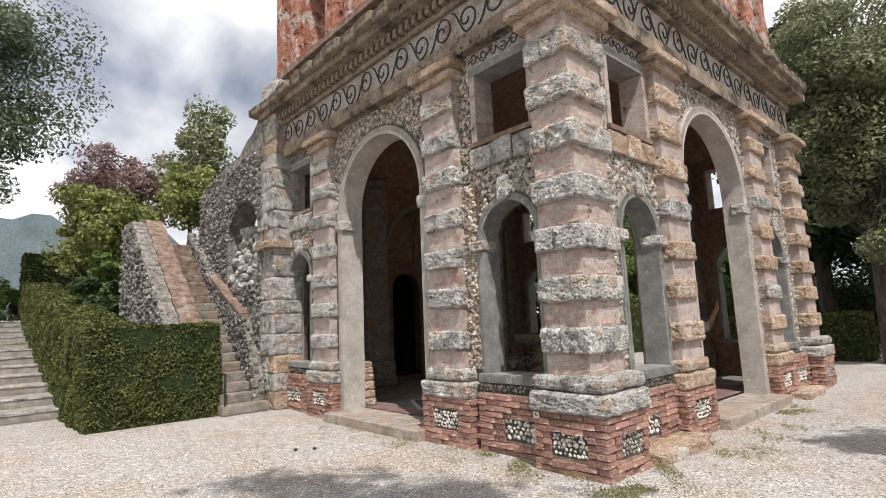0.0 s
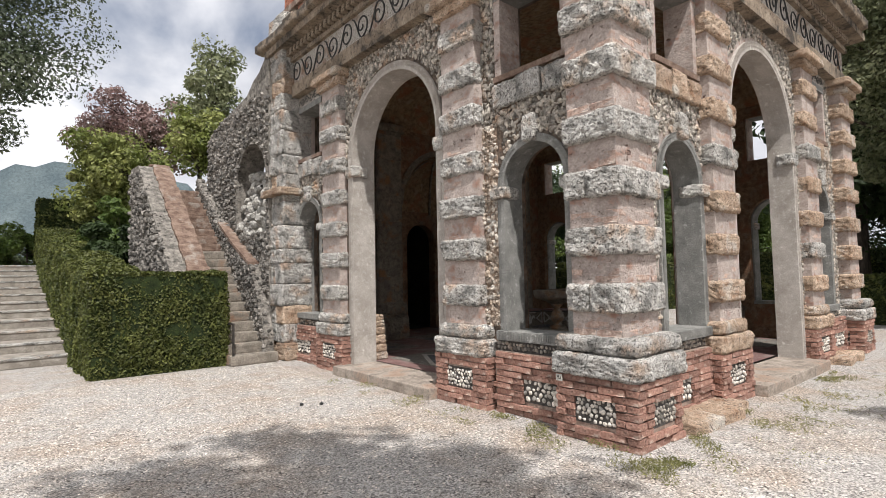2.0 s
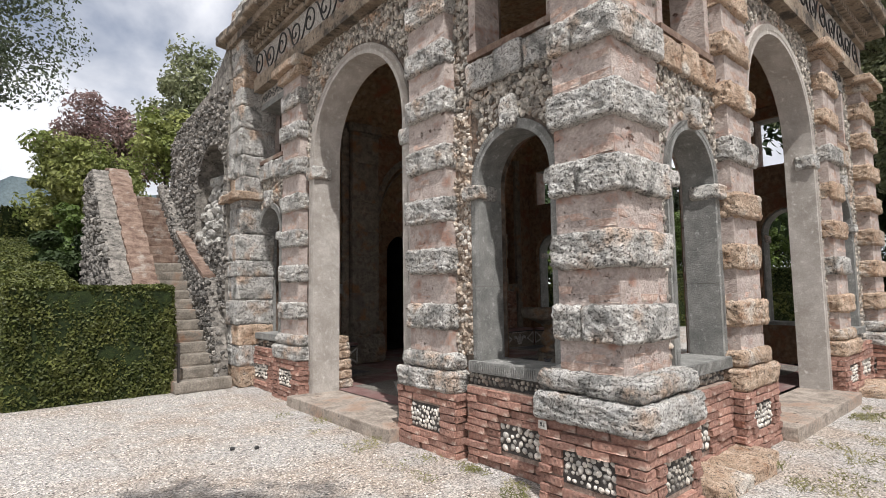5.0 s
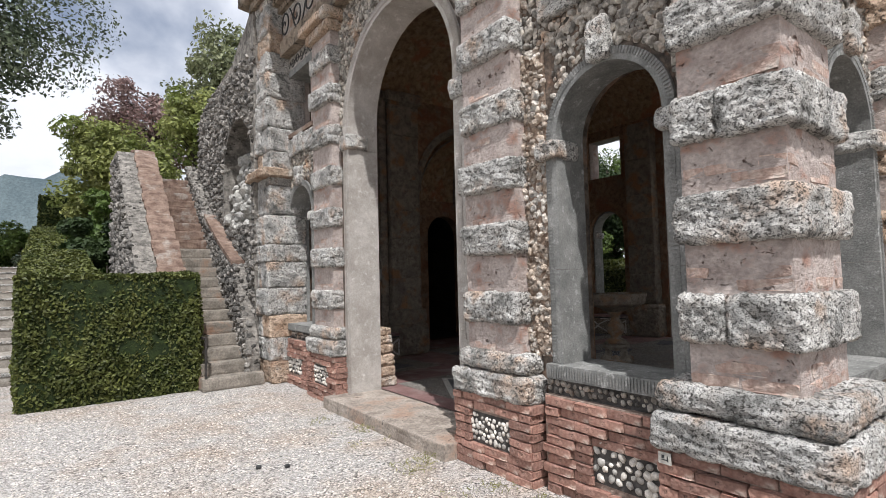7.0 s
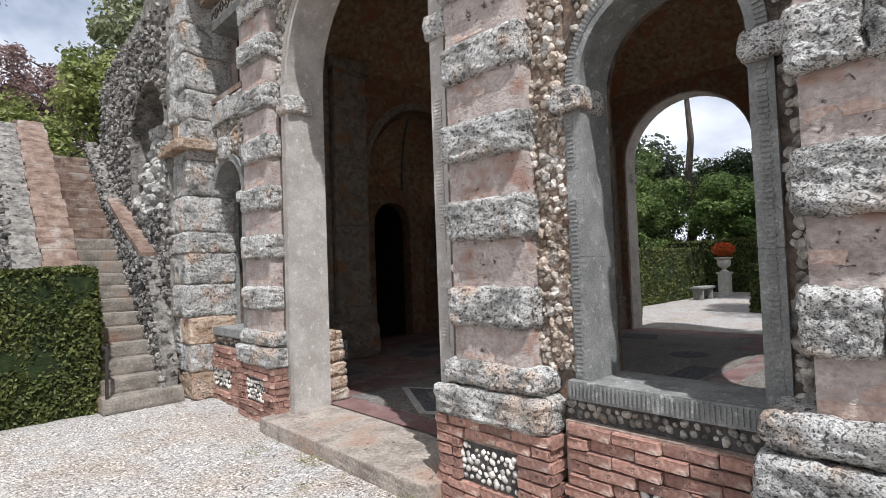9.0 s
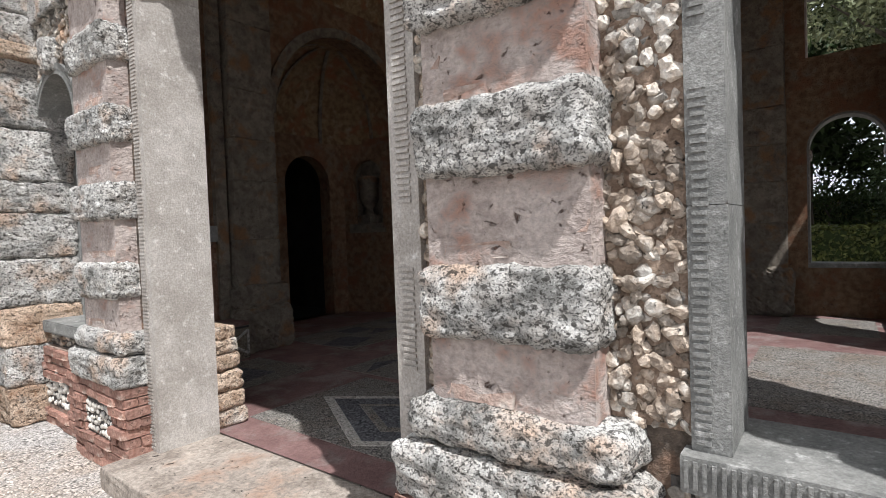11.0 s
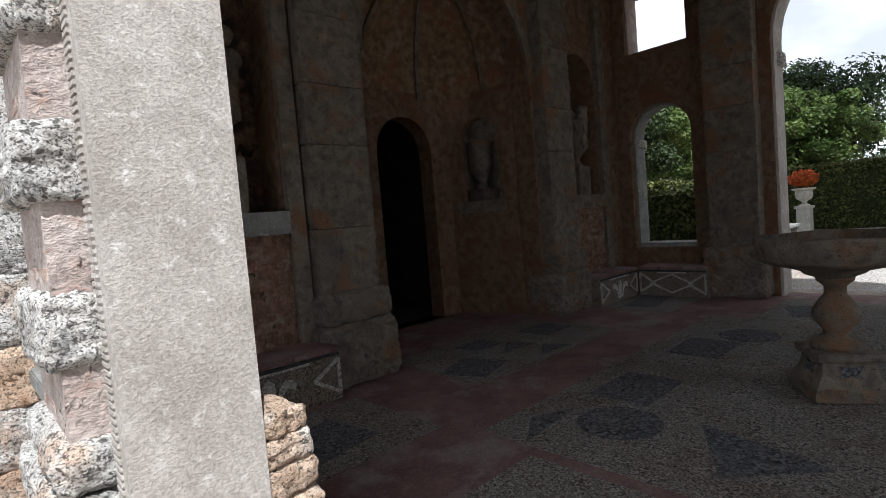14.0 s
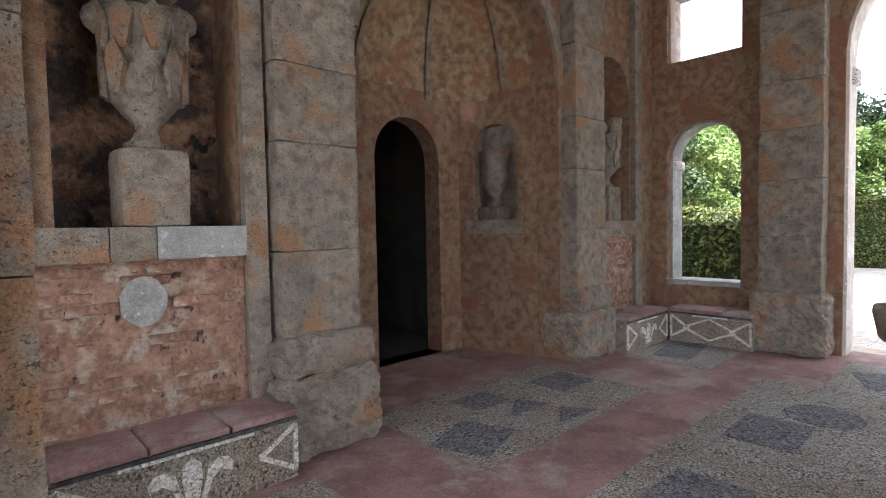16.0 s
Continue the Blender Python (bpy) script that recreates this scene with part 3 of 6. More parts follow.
def frames_of(name, f, wall, inside):
    m, a, (wa, wb) = f["m"], f["arch"], f["win"]
    big = empty("arch_surround", "grey stone slab surround of a tall arch", "stone surround", "opening surrounds", "structure")
    slab_frame(big, -a, a, 0.12, SPRING_A, 0.11, -inside, 0.035, m, SLAB, 3.12)
    if name != "east":
        rib_strip(big, -a, a, 0.14, SPRING_A, 0.11, 0.035, m, SLAB, 0.024, (0.66, 1.0), 0.008)
    for s in (-1, 1):
        bm = rough_box(0.25, inside * 0.8, 0.19, 12, 0.012, 3 + s, 0.2, 14)
        bmesh.ops.transform(bm, matrix=m @ pose(s * (a + 0.05), -inside * 0.3 + 0.03, 3.12), verts=bm.verts)
        part("impost", bm, TRAV, big)
    bm = rough_box(2 * a + 0.24, inside + 0.36, FLOOR + 0.012, 14, 0.005, 1.3, 0.12, 5)
    bmesh.ops.transform(bm, matrix=m @ pose(0, -inside / 2 + 0.16, -0.02), verts=bm.verts)
    part("threshold", bm, WORNSLAB, big, "worn stone threshold slab")
    for s in (-1, 1):
        win = empty("window_surround", "grey ribbed stone slab surround of an arched window", "stone surround", "opening surrounds", "structure")
        ua, ub = (wa, wb) if s > 0 else (-wb, -wa)
        slab_frame(win, ua, ub, SILL, SPRING_W, 0.07, -0.275, 0.03, m, SLATE, 1.55)
        if name != "east":
            rib_strip(win, ua, ub, SILL, SPRING_W, 0.07, 0.03, m, SLATE, 0.024, (0.9, 0.9))
            bm = bmesh.new()
            for i in range(46):
                u = ua - 0.085 + (ub - ua + 0.17) * (i + 0.3) / 46
                box(bm, u, u + 0.010, 0.08, 0.087, SILL - 0.085, SILL - 0.01, m)
            part("sill_ribs", bm, SLATE, win)
        bm = bmesh.new()
        box(bm, ua - 0.09, ub + 0.09, -0.32, 0.08, SILL - 0.10, SILL, m)
        bmesh.ops.bevel(bm, geom=bm.edges[:], offset=0.008, segments=1)
        part("sill", bm, SLATE, win)
        for e in (ua - 0.04, ub + 0.04):
            bm = rough_box(0.19, 0.30, 0.14, 12, 0.012, 3 + s, 0.22, 12)
            bmesh.ops.transform(bm, matrix=m @ pose(e, -0.06, SPRING_W - 0.15), verts=bm.verts)
            part("impost", bm, TRAV, win)
        bm = rough_box(0.17, 0.16, 0.28, 10, 0.014, 8 + s, 0.2, 12)
        bmesh.ops.transform(bm, matrix=m @ pose((ua + ub) / 2, 0.02, SPRING_W + (ub - ua) / 2 - 0.02), verts=bm.verts)
        part("keystone", bm, TRAV, win)
        rect = empty("opening_frame", "plain stone frame of a square upper opening", "stone surround", "opening surrounds", "structure")
        bm = bmesh.new()
        za, zb = RECT
        box(bm, ua - 0.07, ua + 0.02, -0.31, 0.02, za, zb, m)
        box(bm, ub - 0.02, ub + 0.07, -0.31, 0.02, za, zb, m)
        part("jambs", bm, PLASTER, rect)
        bm = bmesh.new()
        box(bm, ua - 0.07, ub + 0.07, -0.31, 0.03, zb - 0.003, zb + 0.10, m)
        part("lintel", bm, SLATE, rect)
        bm = bmesh.new()
        box(bm, ua - 0.07, ub + 0.07, -0.33, 0.05, za - 0.06, za + 0.003, m)
        part("sill", bm, TERRA, rect)
    return big


frames_of("west", FAC["west"], wall_w, 0.375)
frames_of("south", FAC["south"], wall_s, 0.31)
frames_of("east", FAC["east"], wall_e, 0.35)

# ---------------- pilasters and corner piers ----------------
PIL_BLOCKS = [rough_mesh("rustic_block", TRAV, 0.645, 0.30, 0.25, 29, 0.015, i, rnd=0.17, freq=7) for i in range(5)]
PIL_BLOCKS_WARM = [rough_mesh("rustic_block", TRAV_WARM, 0.645, 0.30, 0.25, 29, 0.015, 20 + i, rnd=0.17, freq=7) for i in range(5)]
BASE_LOW = [rough_mesh("base_course", TRAV, 0.88, 0.36, 0.20, 26, 0.016, 40 + i, rnd=0.2, freq=7) for i in range(2)]
BASE_LOW_WARM = [rough_mesh("base_course", TRAV_WARM, 0.88, 0.36, 0.20, 20, 0.016, 240, rnd=0.2, freq=7)]
BASE_UP_WARM = [rough_mesh("base_course", TRAV_WARM, 0.80, 0.32, 0.16, 20, 0.016, 244, rnd=0.4, freq=7)]
BASE_UP = [rough_mesh("base_course", TRAV, 0.80, 0.32, 0.16, 26, 0.016, 44 + i, rnd=0.4, freq=7) for i in range(2)]
CAPS = [rough_mesh("capital_course", TRAV_WARM, 0.74, 0.46, 0.13, 8, 0.008, 50, rnd=0.2, freq=7),
        rough_mesh("capital_course", TRAV_WARM, 0.90, 0.56, 0.12, 8, 0.008, 51, rnd=0.2, freq=7)]


def brick_mesh(l, h, d, seed, mat=None):
    r = random.Random(seed)
    bm = bmesh.new()
    box(bm, -l / 2, l / 2, 0, d, 0, h)
    bmesh.ops.bevel(bm, geom=bm.edges[:], offset=0.011, segments=1)
    for v in bm.verts:
        v.co += Vector((r.uniform(-0.007, 0.007), r.uniform(-0.006, 0.004), r.uniform(-0.004, 0.004)))
    bmesh.ops.recalc_face_normals(bm, faces=bm.faces)
    me = bpy.data.meshes.new("brick")
    bm.to_mesh(me)
    bm.free()
    me.materials.append(mat or BRICK)
    return me


BRICKS = [brick_mesh(0.245, 0.056, 0.05, i) for i in range(6)]
HALFS = [brick_mesh(0.115, 0.056, 0.05, 10 + i) for i in range(4)]
WORN = [brick_mesh(0.245, 0.056, 0.05, 20 + i, BRICK_PALE) for i in range(4)]
OLD = [brick_mesh(0.245, 0.056, 0.05, 40 + i, DARKBRICK) for i in range(4)]
OLD_HALFS = [brick_mesh(0.115, 0.056, 0.05, 50 + i, DARKBRICK) for i in range(4)]
WORN_HALFS = [brick_mesh(0.115, 0.056, 0.05, 30 + i, BRICK_PALE) for i in range(4)]
QUEUE = []  # bricks are laid at the end


def brick_face(parent, m, u0, u1, z0, z1, w, seed, hole=None):
    """Courses of bricks on the plane w; hole (ua, ub, za, zb) is left free."""
    QUEUE.append((parent, m, u0, u1, z0, z1, w, seed, hole))


def lay(parent, m, u0, u1, z0, z1, w, seed, hole):
    r = random.Random(seed)
    worn, old = hole == "worn", hole == "old"
    hole = None if worn or old else hole
    long_, short = (WORN, WORN_HALFS) if worn else (OLD, OLD_HALFS) if old else (BRICKS, HALFS)
    n = max(1, round((z1 - z0) / 0.068))
    h = (z1 - z0) / n
    for i in range(n):
        u, k = u0, 0
        z = z0 + i * h + 0.004
        first = i % 2
        while u < u1 - 0.04:
            half = (k == 0 and first) or (u1 - u < 0.2)
            l = 0.125 if half else 0.255
            l = min(l, u1 - u)
            if hole and u + l > hole[0] and u < hole[1] and z + 0.04 > hole[2] and z + 0.02 < hole[3]:
                if u < hole[0] - 0.05:
                    l = hole[0] - u
                elif u + l > hole[1] + 0.05:
                    l, u = u + l - hole[1], hole[1]
                else:
                    u += l
                    k += 1
                    continue
            if (worn and (r.random() < (0.30, 0.62, 0.90)[min(i, 2)] or i >= n - 1)) or (old and r.random() < 0.38):
                u += l
                k += 1
                continue
            me = r.choice(short) if l < 0.19 else r.choice(long_)
            base = 0.125 if l < 0.19 else 0.255
            ob = new("brick", me)
            ob.matrix_basis = m @ pose(u + l / 2, w - 0.045 + (r.uniform(-0.008, -0.002) if worn else r.uniform(-0.018, 0.010)), z + r.uniform(-0.003, 0.003), 0, r.uniform(-1.3, 1.3), r.uniform(-2.0, 2.0)) @ Matrix.Diagonal((l / base, 1, h / 0.068, 1))
            ob.parent = parent
            u += l
            k += 1


def pebble_panel(parent, m, u0, u1, z0, z1, w, mat, seed, cell=0.055, label=""):
    r = np.random.default_rng(seed)
    us, zs = np.arange(u0 + cell / 2, u1, cell), np.arange(z0 + cell / 2, z1, cell * 0.85)
    pts, sz = [], []
    for j, z in enumerate(zs):
        for u in us:
            s = cell * r.uniform(0.22, 0.43)
            pts.append(m @ Vector((min(u1, u + (j % 2) * cell / 2) + r.uniform(-0.2, 0.2) * cell, w, z + r.uniform(-0.2, 0.2) * cell)))
            sz.append((s * r.uniform(1.0, 1.5), s, s * 0.7))
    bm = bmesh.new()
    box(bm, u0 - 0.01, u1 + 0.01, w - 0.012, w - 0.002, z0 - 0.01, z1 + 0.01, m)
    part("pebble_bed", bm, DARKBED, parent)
    rot = m.to_3x3()
    axes = [tuple(rot @ Vector(v)) for v in ((1, 0, 0), (0, 0, 1), (0, 1, 0))]
    me = stones_mesh("pebble_infill", np.array([tuple(p) for p in pts]), np.array(sz), mat, r, axes)
    return place("pebble_infill", me, parent, None, label, kind="stuff")


def pilaster(f, s, seed, warm):
    m, (pa, pb) = f["m"], f["pil"]
    mid = s * (pa + pb) / 2
    pil = empty("pilaster", "banded travertine pilaster on a red brick pedestal", "pilaster", "facade pilasters")
    r = random.Random(seed)
    bm = bmesh.new()
    box(bm, mid - 0.42, mid + 0.42, -0.02, 0.17, 0, 0.58, m)
    part("pedestal_core", bm, MORTAR, pil)
    hole = (mid - 0.22, mid + 0.22, 0.20, 0.42)
    brick_face(pil, m, mid - 0.44, mid + 0.44, 0.0, 0.58, 0.20, seed, hole)
    for side in (-1, 1):
        ms = m @ Matrix.Translation((mid + side * 0.42, 0.085, 0)) @ Matrix.Rotation(-side * math.pi / 2, 4, "Z")
        brick_face(pil, ms, -0.105, 0.105, 0.0, 0.58, 0.03, seed + side + 5, None)
    pebble_panel(pil, m, hole[0], hole[1], hole[2], hole[3], 0.175, PEBBLE, seed, 0.05)
    place("base_course", r.choice(BASE_LOW_WARM if warm else BASE_LOW), pil, m @ pose(mid, 0.04, 0.57))
    place("base_course", r.choice(BASE_UP_WARM if warm else BASE_UP), pil, m @ pose(mid, 0.03, 0.77))
    bm = bmesh.new()
    box(bm, mid - 0.295, mid + 0.295, -0.02, 0.13, 0.9, 4.8, m)
    part("shaft", bm, PLASTER, pil)
    for za, zb in zip([0.93] + [z + 0.26 for z in BLOCK_Z], BLOCK_Z + [4.70]):
        brick_face(pil, m, mid - 0.295, mid + 0.295, za, zb, 0.129, seed * 31 + int(za * 100), "worn")
    for z in BLOCK_Z:
        place("rustic_block", r.choice(PIL_BLOCKS_WARM if warm and r.random() < 0.9 else PIL_BLOCKS), pil,
              m @ pose(mid + r.uniform(-0.015, 0.015), 0.035 + r.uniform(-0.01, 0.012), z + r.uniform(-0.012, 0.012), 0, r.uniform(-1, 1), r.uniform(-2, 2)))
    place("capital_course", CAPS[0], pil, m @ pose(mid, -0.02, 4.70))
    place("capital_course", CAPS[1], pil, m @ pose(mid, 0.0, 4.83))
    return pil


for i, (nm, s) in enumerate((("west", -1), ("west", 1), ("south", -1), ("south", 1))):
    pilaster(FAC[nm], s, 30 + i, nm == "south")

SPLIT_BLOCKS = [[rough_mesh("rustic_block", TRAV, 0.74, 0.355, 0.26, 30, 0.015, 180 + i, rnd=0.13, freq=6), rough_mesh("rustic_block", TRAV, 0.73, 0.25, 0.26, 30, 0.015, 190 + i, rnd=0.16, freq=6)] for i in range(2)]
CORNER_BLOCKS_WARM = [rough_mesh("rustic_block", TRAV_WARM, 0.74, 0.60, 0.26, 34, 0.016, 160 + i, rnd=0.16, freq=6) for i in range(2)]
CORNER_BLOCKS = [rough_mesh("rustic_block", TRAV, 0.74, 0.60, 0.26, 34, 0.016, 60 + i, rnd=0.16, freq=6) for i in range(5)]


def corner_pier(cx, cy, seed, full=True):
    """A square pier, 0.94 by 0.86 m at its pedestal, centred on (cx, cy)."""
    pier = empty("corner_pier", "massive banded travertine corner pier on a brick pedestal", "pier", "corner piers")
    r = random.Random(seed)
    m = Matrix.Translation((cx, cy, 0))
    bm = bmesh.new()
    box(bm, -0.37, 0.37, -0.39, 0.39, 0, 0.58, m)
    part("pedestal_core", bm, MORTAR, pier)
    mw = m @ Matrix(((0, -1, 0, 0), (1, 0, 0, 0), (0, 0, 1, 0), (0, 0, 0, 1)))
    msou = m @ Matrix(((1, 0, 0, 0), (0, -1, 0, 0), (0, 0, 1, 0), (0, 0, 0, 1)))
    mnor = m
    hole = (-0.20, 0.22, 0.17, 0.38)
    brick_face(pier, mw, -0.42, 0.42, 0, 0.58, 0.40, seed, hole)
    pebble_panel(pier, mw, *hole, 0.375, PEBBLE, seed, 0.05)
    brick_face(pier, msou, -0.39, 0.39, 0, 0.58, 0.42, seed + 1, (-0.15, 0.25, 0.17, 0.38))
    pebble_panel(pier, msou, -0.15, 0.25, 0.17, 0.38, 0.395, PEBBLE_DARK, seed + 1, 0.05)
    brick_face(pier, mnor, -0.39, 0.39, 0, 0.58, 0.42, seed + 2, None)
    for k, (dx, z, h, sc) in enumerate(((0.88, 0.57, 0.21, 32), (0.83, 0.78, 0.16, 32))):
        place("base_course", rough_mesh("base_course", TRAV, dx, dx + 0.02, h, sc, 0.015, seed + k, rnd=0.22 + 0.15 * k, freq=7), pier, m @ pose(0, 0, z))
    bm = bmesh.new()
    box(bm, -0.34, 0.28, -0.26, 0.24, 0.9, 4.8, m)
    part("shaft", bm, PLASTER, pier)
    for za, zb in zip([0.93] + [z + 0.26 for z in BLOCK_Z], BLOCK_Z + [4.70]):
        brick_face(pier, mw, -0.26, 0.24, za, zb, 0.342, seed * 37 + int(za * 100), "worn")
        brick_face(pier, msou, -0.34, 0.28, za, zb, 0.262, seed * 41 + int(za * 100), "worn")
    for k, z in enumerate(BLOCK_Z):
        if cx < 8 and k % 2 == 0:
            for me, dy in zip(SPLIT_BLOCKS[(k // 2) % 2], (-0.142, 0.152)):
                place("rustic_block", me, pier, m @ pose(-0.035 + r.uniform(-0.01, 0.01), dy, z - 0.01, 0, r.uniform(-0.6, 0.6), r.uniform(-1, 1)))
            continue
        place("rustic_block", r.choice(CORNER_BLOCKS_WARM if cx > 8 else CORNER_BLOCKS), pier, m @ pose(-0.035, -0.02, z - 0.01 + r.uniform(-0.012, 0.012), 0, r.uniform(-0.6, 0.6), r.choice((0, 180)) + r.uniform(-1, 1)))
    place("capital_course", rough_mesh("capital_course", TRAV_WARM, 0.84, 0.72, 0.13, 8, 0.008, seed, rnd=0.2), pier, m @ pose(0, 0, 4.70))
    place("capital_course", rough_mesh("capital_course", TRAV_WARM, 1.0, 0.88, 0.12, 8, 0.008, seed + 3, rnd=0.2), pier, m @ pose(0, 0, 4.83))
    return pier


corner_pier(4.75, 3.12, 70)
corner_pier(12.33, 3.12, 80)

# brick aprons and pebble fields beside the windows
for nm in ("west", "south"):
    f = FAC[nm]
    m, (wa, wb), (pa, pb), a = f["m"], f["win"], f["pil"], f["arch"]
    for s in (-1, 1):
        lo, hi = pb + 0.05, f["half"] - 0.12
        ua, ub = (lo, hi) if s > 0 else (-hi, -lo)
        apron = empty("window_apron", "red brick apron with a pebble panel below a window", "brickwork", "window aprons", "structure")
        bm = bmesh.new()
        box(bm, ua, ub, 0.004, 0.07, 0, 0.66, m)
        part("apron_core", bm, MORTAR, apron)
        mid = (ua + ub) / 2
        hole = (mid - 0.30, mid + 0.30, 0.17, 0.42)
        brick_face(apron, m, ua, ub, 0, 0.66, 0.10, 90 + s, hole)
        pebble_panel(apron, m, *hole, 0.075, PEBBLE, 95 + s, 0.064)
        pebble_panel(apron, m, ua, ub, 0.67, SILL - 0.10, 0.02, PEBBLE_DARK, 97 + s, 0.05)
    # pebble fields on the wall face, clear of the openings
    rr = np.random.default_rng(7)
    pts, sz = [], []
    cell = 0.040
    for z in np.arange(0.9, 5.2, cell * 0.85):
        for u in np.arange(-f["half"] + 0.35, f["half"] - 0.35, cell):
            u2, z2 = u + rr.uniform(-0.4, 0.4) * cell, z + rr.uniform(-0.4, 0.4) * cell
            q = abs(u2)
            if pa + 0.16 < q < pb - 0.16:
                continue
            if q < a + 0.15 and z2 < SPRING_A:
                continue
            if z2 >= SPRING_A and math.hypot(q, z2 - SPRING_A) < a + 0.15:
                continue
            if wa - 0.085 < q < wb + 0.085 and z2 < SPRING_W:
                continue
            if z2 >= SPRING_W and math.hypot(q - (wa + wb) / 2, z2 - SPRING_W) < (wb - wa) / 2 + 0.09:
                continue
            if wa - 0.09 < q < wb + 0.09 and RECT[0] - 0.08 < z2 < RECT[1] + 0.12:
                continue
            if nm == "west" and z2 < 3.2 and (a + 0.10 < q < pa + 0.17 or pb - 0.17 < q < wa):
                continue
            h = cell * rr.uniform(0.34, 0.78)
            pts.append(tuple(m @ Vector((u2, rr.uniform(-0.016, 0.014), z2))))
            sz.append((h * rr.uniform(1, 1.5), h, h * rr.uniform(0.6, 1.0)))
    rot = m.to_3x3()
    axes = [tuple(rot @ Vector(v)) for v in ((1, 0, 0), (0, 0, 1), (0, 1, 0))]
    me = stones_mesh("pebble_facing", np.array(pts), np.array(sz), PEBBLE_DARK, rr, axes, ICO2 if nm == "west" else ICO1, 0.17 if nm == "west" else 0.3, False)
    place("pebble_facing", me, wall_w if nm == "west" else wall_s, None, kind="stuff")

# coarse tan rubble between the pilasters and the openings of the west face
f = FAC["west"]
for s in (-1, 1):
    for lo, hi in ((f["arch"] + 0.125, f["pil"][0] + 0.15), (f["pil"][1] - 0.15, f["win"][0] - 0.085)):
        if s > 0 and lo < 1.5:
            continue
        rr = np.random.default_rng(int(lo * 100) + s)
        pts, sz = [], []
        for z in np.arange(0.94, 3.22, 0.031):
            for q in np.arange(lo, hi, 0.036):
                h = rr.uniform(0.015, 0.031)
                pts.append(tuple(M_WEST @ Vector((s * min(hi, max(lo, q + rr.uniform(-0.02, 0.02))), rr.uniform(-0.014, 0.022), z + rr.uniform(-0.018, 0.018)))))
                sz.append((h * rr.uniform(0.8, 1.5), h * rr.uniform(0.7, 1.1), h * rr.uniform(0.7, 1.1)))
        bm = bmesh.new()
        box(bm, min(s * lo, s * hi) - 0.01, max(s * lo, s * hi) + 0.01, 0.002, 0.010, 0.92, 3.22, M_WEST)
        part("mortar_bed", bm, TANMORTAR, wall_w)
        me = stones_mesh("rubble_strip", np.array(pts), np.array(sz), RUBBLETAN, rr, [(0, 1, 0), (0, 0, 1), (-1, 0, 0)], ICO2, 0.22, False)
        co = np.empty(len(me.vertices) * 3)
        me.vertices.foreach_get("co", co)
        co = co.reshape(-1, 3)
        for k, p in enumerate(co):
            v = Vector(p)
            p += np.array(noise.noise_vector(v * 38)) * 0.006 + np.array(noise.noise_vector(v * 95)) * 0.0035
        me.vertices.foreach_set("co", co.ravel())
        place("rubble_strip", me, wall_w, None, "coarse tan rubble set in mortar", kind="stuff")

# courses of rough blocks between the arched windows and the square openings
for nm, mat in (("west", TRAV), ("south", TRAV_WARM)):
    f = FAC[nm]
    for s in (-1, 1):
        ua, ub = f["win"][0] - 0.10, f["win"][1] + 0.12
        course = empty("block_course", "course of rough travertine blocks under a square opening", "stonework", "block courses", "structure")
        cuts = (ua, ua + 0.38, ua + 0.71, ub)
        for k, (lo, hi) in enumerate(zip(cuts, cuts[1:])):
            bm = rough_box(hi - lo - 0.008, 0.20, 0.27 + 0.02 * (k % 2), 14, 0.012, 70 + k + 5 * s, 0.12, 7)
            bmesh.ops.transform(bm, matrix=f["m"] @ pose(s * (lo + hi) / 2, -0.04 + 0.012 * (k % 2), 3.395), verts=bm.verts)
            part("block", bm, mat, course)

# low base stones along the south foot, a small plate on the pedestal
for i, (x, y, w) in enumerate(((5.45, 2.80, 0.52), (5.95, 2.78, 0.44), (6.30, 2.84, 0.30), (10.6, 2.80, 0.60), (11.2, 2.80, 0.56))):
    bm = rough_box(w, 0.42, 0.13, 14, 0.012, i + 60, 0.2, 6)
    bmesh.ops.transform(bm, matrix=pose(x, y, -0.02, 0, 0, i * 4 - 6), verts=bm.verts)
    tagged(part("base_stone", bm, TRAV_WARM, None), "flat worn base stone at the wall foot", "stone", "base stones")
plate = empty("number_plate", "tiny white plate with a dark mark on the brick pedestal", "sign")
bm = bmesh.new()
box(bm, 4.330, 4.336, 3.450, 3.520, 0.505, 0.565)
part("plate", bm, WHITE, plate)
bm = bmesh.new()
box(bm, 4.326, 4.331, 3.470, 3.500, 0.525, 0.530)
box(bm, 4.326, 4.331, 3.465, 3.470, 0.520, 0.550)
box(bm, 4.326, 4.331, 3.485, 3.500, 0.535, 0.552)
part("mark", bm, BLACKPEB, plate)

# ---------------- entablature ----------------
def band(name, mat, z0, z1, out, label, cat, bump=0.0):
    """A band along the west and south faces, reaching out metres beyond the wall planes."""
    ob = empty(name, label, cat, kind="structure")
    bm = bmesh.new()
    x0, y0, x1, y1 = 4.66 - out, 3.05 - out, 12.44 + out, 10.31
    box(bm, x0, 4.70, y0, y1, z0, z1)
    part("west_run", bm, mat, ob)
    bm = bmesh.new()
    box(bm, 4.70, x1, y0, 3.09, z0, z1)
    part("south_run", bm, mat, ob)
    return ob


